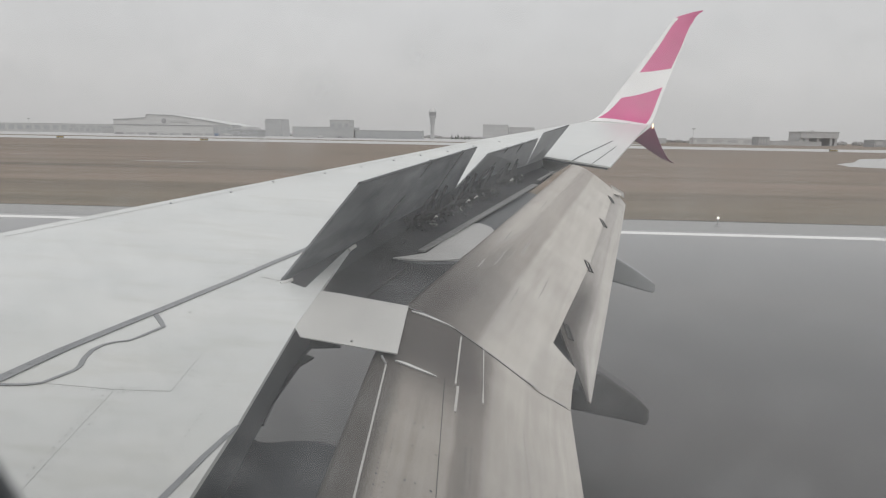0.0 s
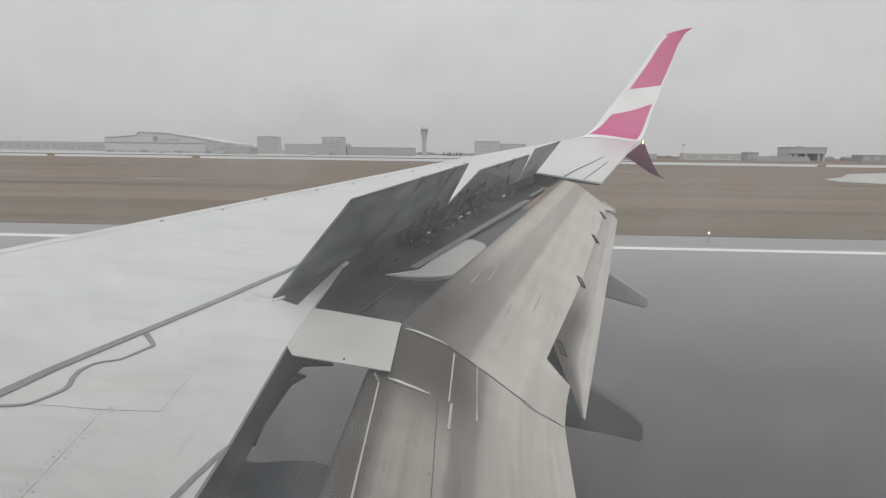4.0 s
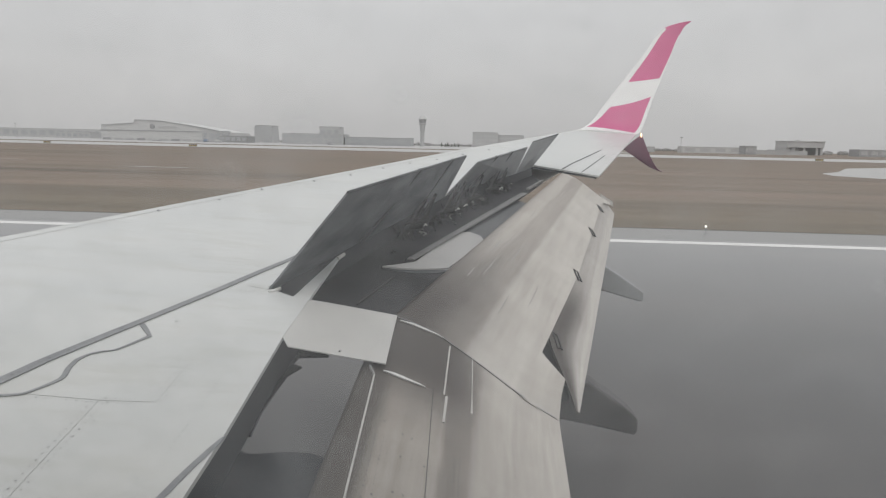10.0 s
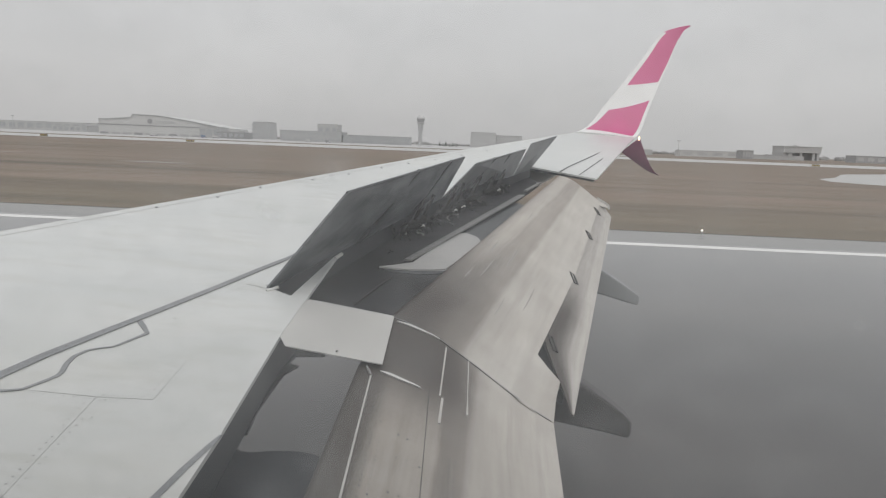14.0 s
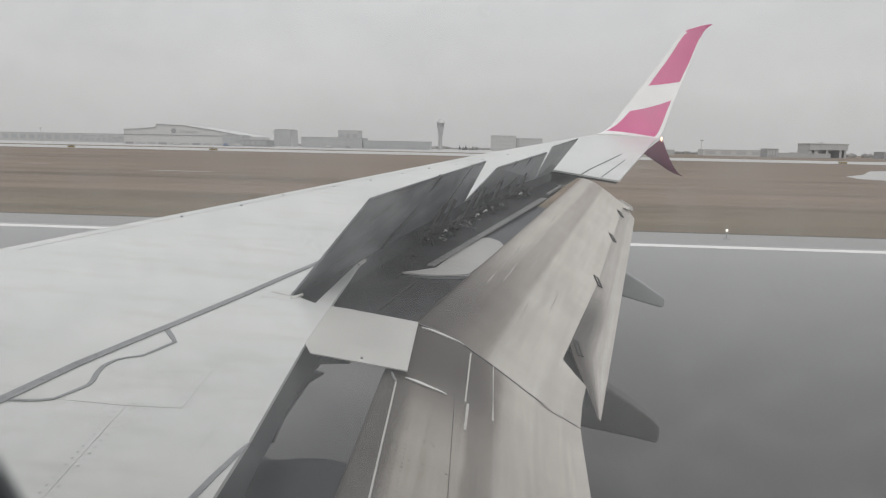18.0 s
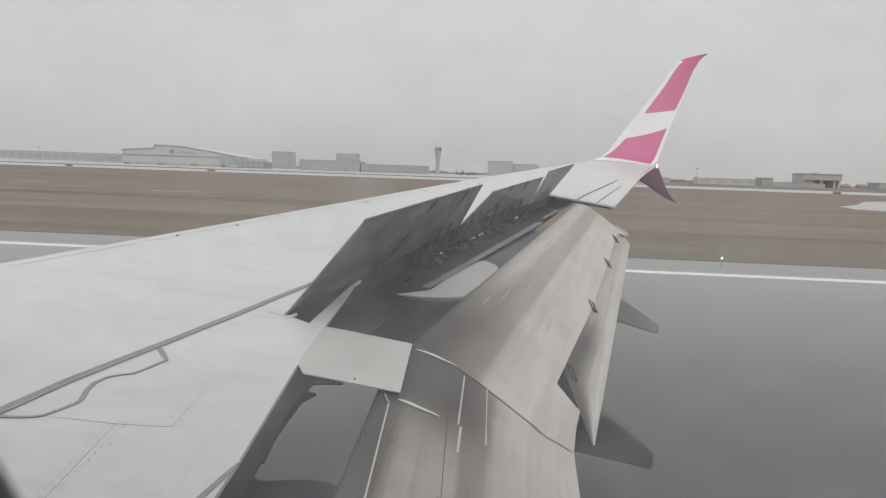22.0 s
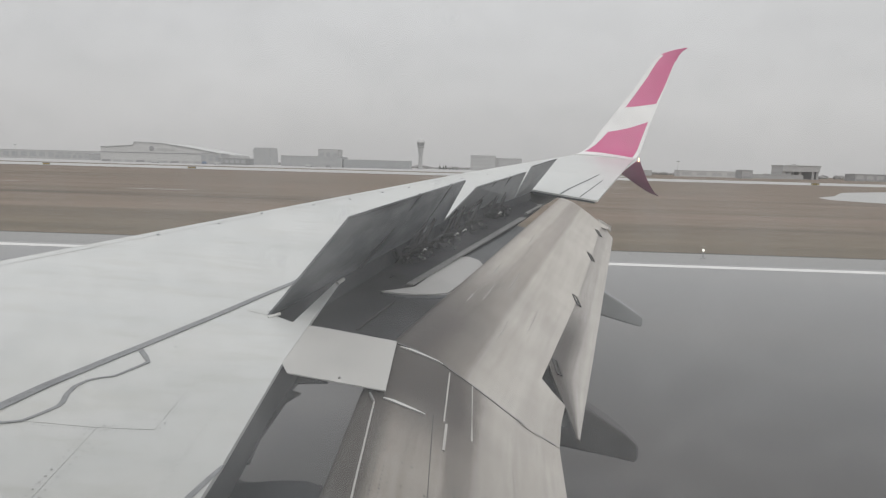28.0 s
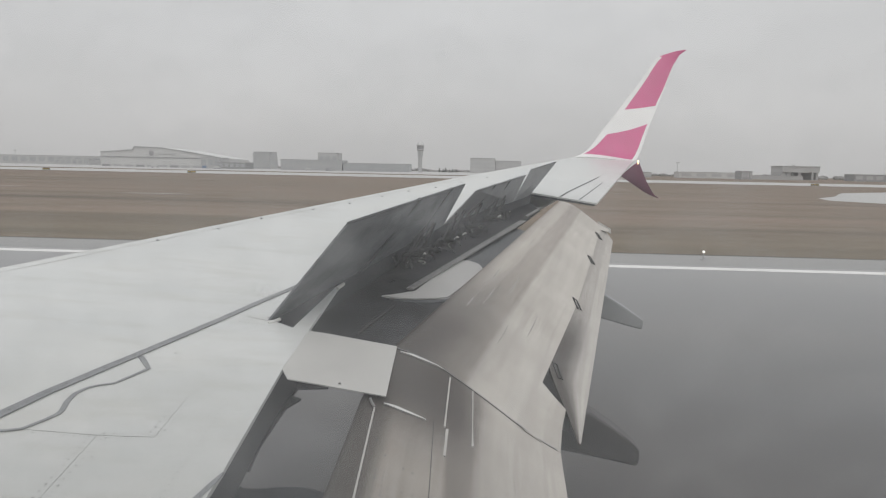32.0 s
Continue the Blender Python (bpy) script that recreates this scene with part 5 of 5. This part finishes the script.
def far_woods(name, x0, x1, y, h, label, seed):
    """An uneven band of bare far trees, one rough mass."""
    rn = random.Random(seed)
    bm = bmesh.new()
    x = x0
    while x < x1:
        w, hh = rn.uniform(5, 13), h * rn.uniform(0.35, 1.0)
        bmesh.ops.create_icosphere(bm, subdivisions=1, radius=1.0, matrix=Matrix.Translation((x, y + rn.uniform(-20, 20), hh * 0.35)) @ Matrix.Diagonal((w, 5, hh * 0.65, 1)))
        x += w * rn.uniform(0.6, 1.3)
    return tagged(part(name, bm, M_woods, smooth=False), label, "trees", kind="stuff")


def conifer(x, y, h):
    """A small evergreen: tapered trunk, and a crown of many drooping clumps with gaps."""
    rn = random.Random(11)
    top = tagged(empty("conifer", (x, y, -0.02)), "small dark evergreen tree near the control tower", "tree", "evergreens by the tower")
    bm = bmesh.new()
    bmesh.ops.create_cone(bm, cap_ends=True, segments=8, radius1=0.22, radius2=0.05, depth=h * 0.9, matrix=Matrix.Translation((x, y, h * 0.45 - 0.02)))
    part("trunk", bm, M_woods, top)
    bm = bmesh.new()
    for i in range(90):
        f = rn.random() ** 0.8
        r = (1 - f) * h * 0.24 * rn.uniform(0.4, 1.0) + 0.1
        a = rn.uniform(0, 2 * math.pi)
        size = (0.35 + 0.5 * (1 - f)) * rn.uniform(0.6, 1.1)
        bmesh.ops.create_icosphere(bm, subdivisions=1, radius=1.0, matrix=Matrix.Translation((x + r * math.cos(a), y + r * math.sin(a), h * (0.12 + 0.86 * f))) @ Matrix.Rotation(a, 4, "Z") @ Matrix.Diagonal((size, size * 0.6, size * 0.45, 1)))
    part("crown", bm, M_needle, top, "dark green needle clumps", smooth=False)
    return top


M_needle = two_scale("needles", (0.05, 0.06, 0.045), (0.10, 0.11, 0.085), 0.6, 6, 0.8, 0, 0.4, 0.1)
tree = conifer(-58, 900, 7.0)
for dx, dy, k in ((4.5, 3, 0.8), (8, -2, 1.05), (13, 2, 0.7), (17, 0, 0.9), (22, 3, 0.75)):
    copy_thing(tree, pose(-58 + dx, 900 + dy, -0.02, 0, 0, 60 * dx) @ Matrix.Diagonal((k, k, k, 1)))


def light_mast(x, y, h):
    top = tagged(empty("light_mast", (x, y, -0.02)), "slim grey apron light mast", "lamp", "apron light masts")
    bm = bmesh.new()
    bmesh.ops.create_cone(bm, cap_ends=True, segments=8, radius1=0.45, radius2=0.2, depth=h, matrix=Matrix.Translation((x, y, h / 2 - 0.02)))
    part("pole", bm, M_bld[1], top)
    part("lamp_head", box_bm(x - 2.2, x + 2.2, y - 0.5, y + 0.5, h - 0.4, h + 0.7, 0.1), M_bld[1], top)
    return top


def service_truck(x, y, length, paint, label):
    """A small airport truck seen from the side: box body, cab, glazing and wheels."""
    top = tagged(empty("service_truck", (x, y, -0.008)), label, "truck", "apron vehicles")
    part("body", box_bm(x - length * 0.5, x + length * 0.2, y - 1.2, y + 1.2, 0.7, 3.2, 0.12), paint, top)
    part("cab", box_bm(x + length * 0.22, x + length * 0.5, y - 1.15, y + 1.15, 0.6, 2.6, 0.2), M_bld[2], top)
    part("windscreen", box_bm(x + length * 0.30, x + length * 0.51, y - 1.17, y + 1.17, 1.6, 2.35, 0.05), M_bld[4], top, "dark cab glazing")
    part("chassis", box_bm(x - length * 0.48, x + length * 0.48, y - 0.9, y + 0.9, 0.45, 0.7), M_dark, top)
    for wx in (-0.34, 0.34):
        for wy in (-1.0, 1.0):
            bm = bmesh.new()
            bmesh.ops.create_cone(bm, cap_ends=True, segments=14, radius1=0.45, radius2=0.45, depth=0.35, matrix=Matrix.Translation((x + wx * length, y + wy, 0.442)) @ Matrix.Rotation(radians(90), 4, "X"))
            part("wheel", bm, M_black, top)
    return top


M_truck_blue = two_scale("blue_truck_paint", (0.16, 0.22, 0.33), (0.20, 0.27, 0.38), 0.6, 6, 0.4, 0, 0.15, 0.02)
for x, y, length, paint, label in ((-392, 800, 9.0, M_bld[2], "white service truck parked before the hangar"), (-331, 800, 7.0, M_truck_blue, "blue service truck parked on the apron"), (-318, 803, 8.0, M_bld[2], "white box truck parked beside a blue truck"), (-214, 830, 8.0, M_bld[2], "white service truck before the terminal"), (-190, 832, 6.5, M_bld[4], "dark service truck before the terminal")):
    service_truck(x, y, length, paint, label)

mast = light_mast(-640, 905, 19)
for x, y in ((-300, 880), (150, 900), (250, 905), (400, 915)):
    copy_thing(mast, Matrix.Translation((x, y, -0.02)))

far_woods("far_woods", -1500, 1500, 1480, 9, "hazy band of bare trees along the horizon", 3)


# ---- things on the airfield ----
def edge_light(x, y):
    top = tagged(empty("runway_edge_light", (x, y, -0.004)), "small lit runway edge lamp on a short stem", "runway light", "runway edge lamps")
    bm = bmesh.new()
    bmesh.ops.create_cone(bm, cap_ends=True, segments=12, radius1=0.16, radius2=0.12, depth=0.06, matrix=Matrix.Translation((x, y, 0.026)))
    part("base", bm, M_bld[4], top)
    bm = bmesh.new()
    bmesh.ops.create_cone(bm, cap_ends=True, segments=10, radius1=0.03, radius2=0.03, depth=0.28, matrix=Matrix.Translation((x, y, 0.196)))
    part("stem", bm, M_bld[4], top)
    bm = bmesh.new()
    bmesh.ops.create_uvsphere(bm, u_segments=10, v_segments=6, radius=0.06, matrix=Matrix.Translation((x, y, 0.40)))
    part("lens", bm, M_edge_lamp, top, "bright glass lens")
    return top


def airfield_sign(x, y, w, label="low dark airfield sign on short legs in the grass", face=None, mark=None):
    top = tagged(empty("airfield_sign", (x, y, -0.02)), label, "sign", "airfield signs")
    part("panel", box_bm(x - w / 2, x + w / 2, y - 0.12, y + 0.12, 0.25, 1.15, 0.02), face or M_sign, top, "panel with plain bars")
    for k in range(3):
        a = x - w / 2 + w * (k + 0.5) / 3
        part("bar", box_bm(a - w * 0.1, a + w * 0.1, y - 0.128, y - 0.118, 0.5, 0.9), mark or M_yellow, top)
    for a in (x - w * 0.35, x + w * 0.35):
        part("leg", box_bm(a - 0.05, a + 0.05, y - 0.05, y + 0.05, -0.02, 0.25), M_bld[4], top)
    return top


M_sign = two_scale("sign_black", (0.05, 0.05, 0.05), (0.08, 0.08, 0.078), 2, 20, 0.5, 0, 0.2, 0.02)
airfield_sign(64, 88.5, 4.0)
airfield_sign(-92, 66, 3.2, "low yellow airfield sign with dark bars in the grass", M_yellow, M_sign)
airfield_sign(-140, 322, 4.0)
airfield_sign(150, 320, 3.6)
airfield_sign(-215, 326, 3.6)

first = edge_light(10.5, 32.8)
for k in (-3, -2, -1, 1, 2, 3, 4):
    copy_thing(first, Matrix.Translation((10.5 + 60 * k, 32.8, -0.004)))
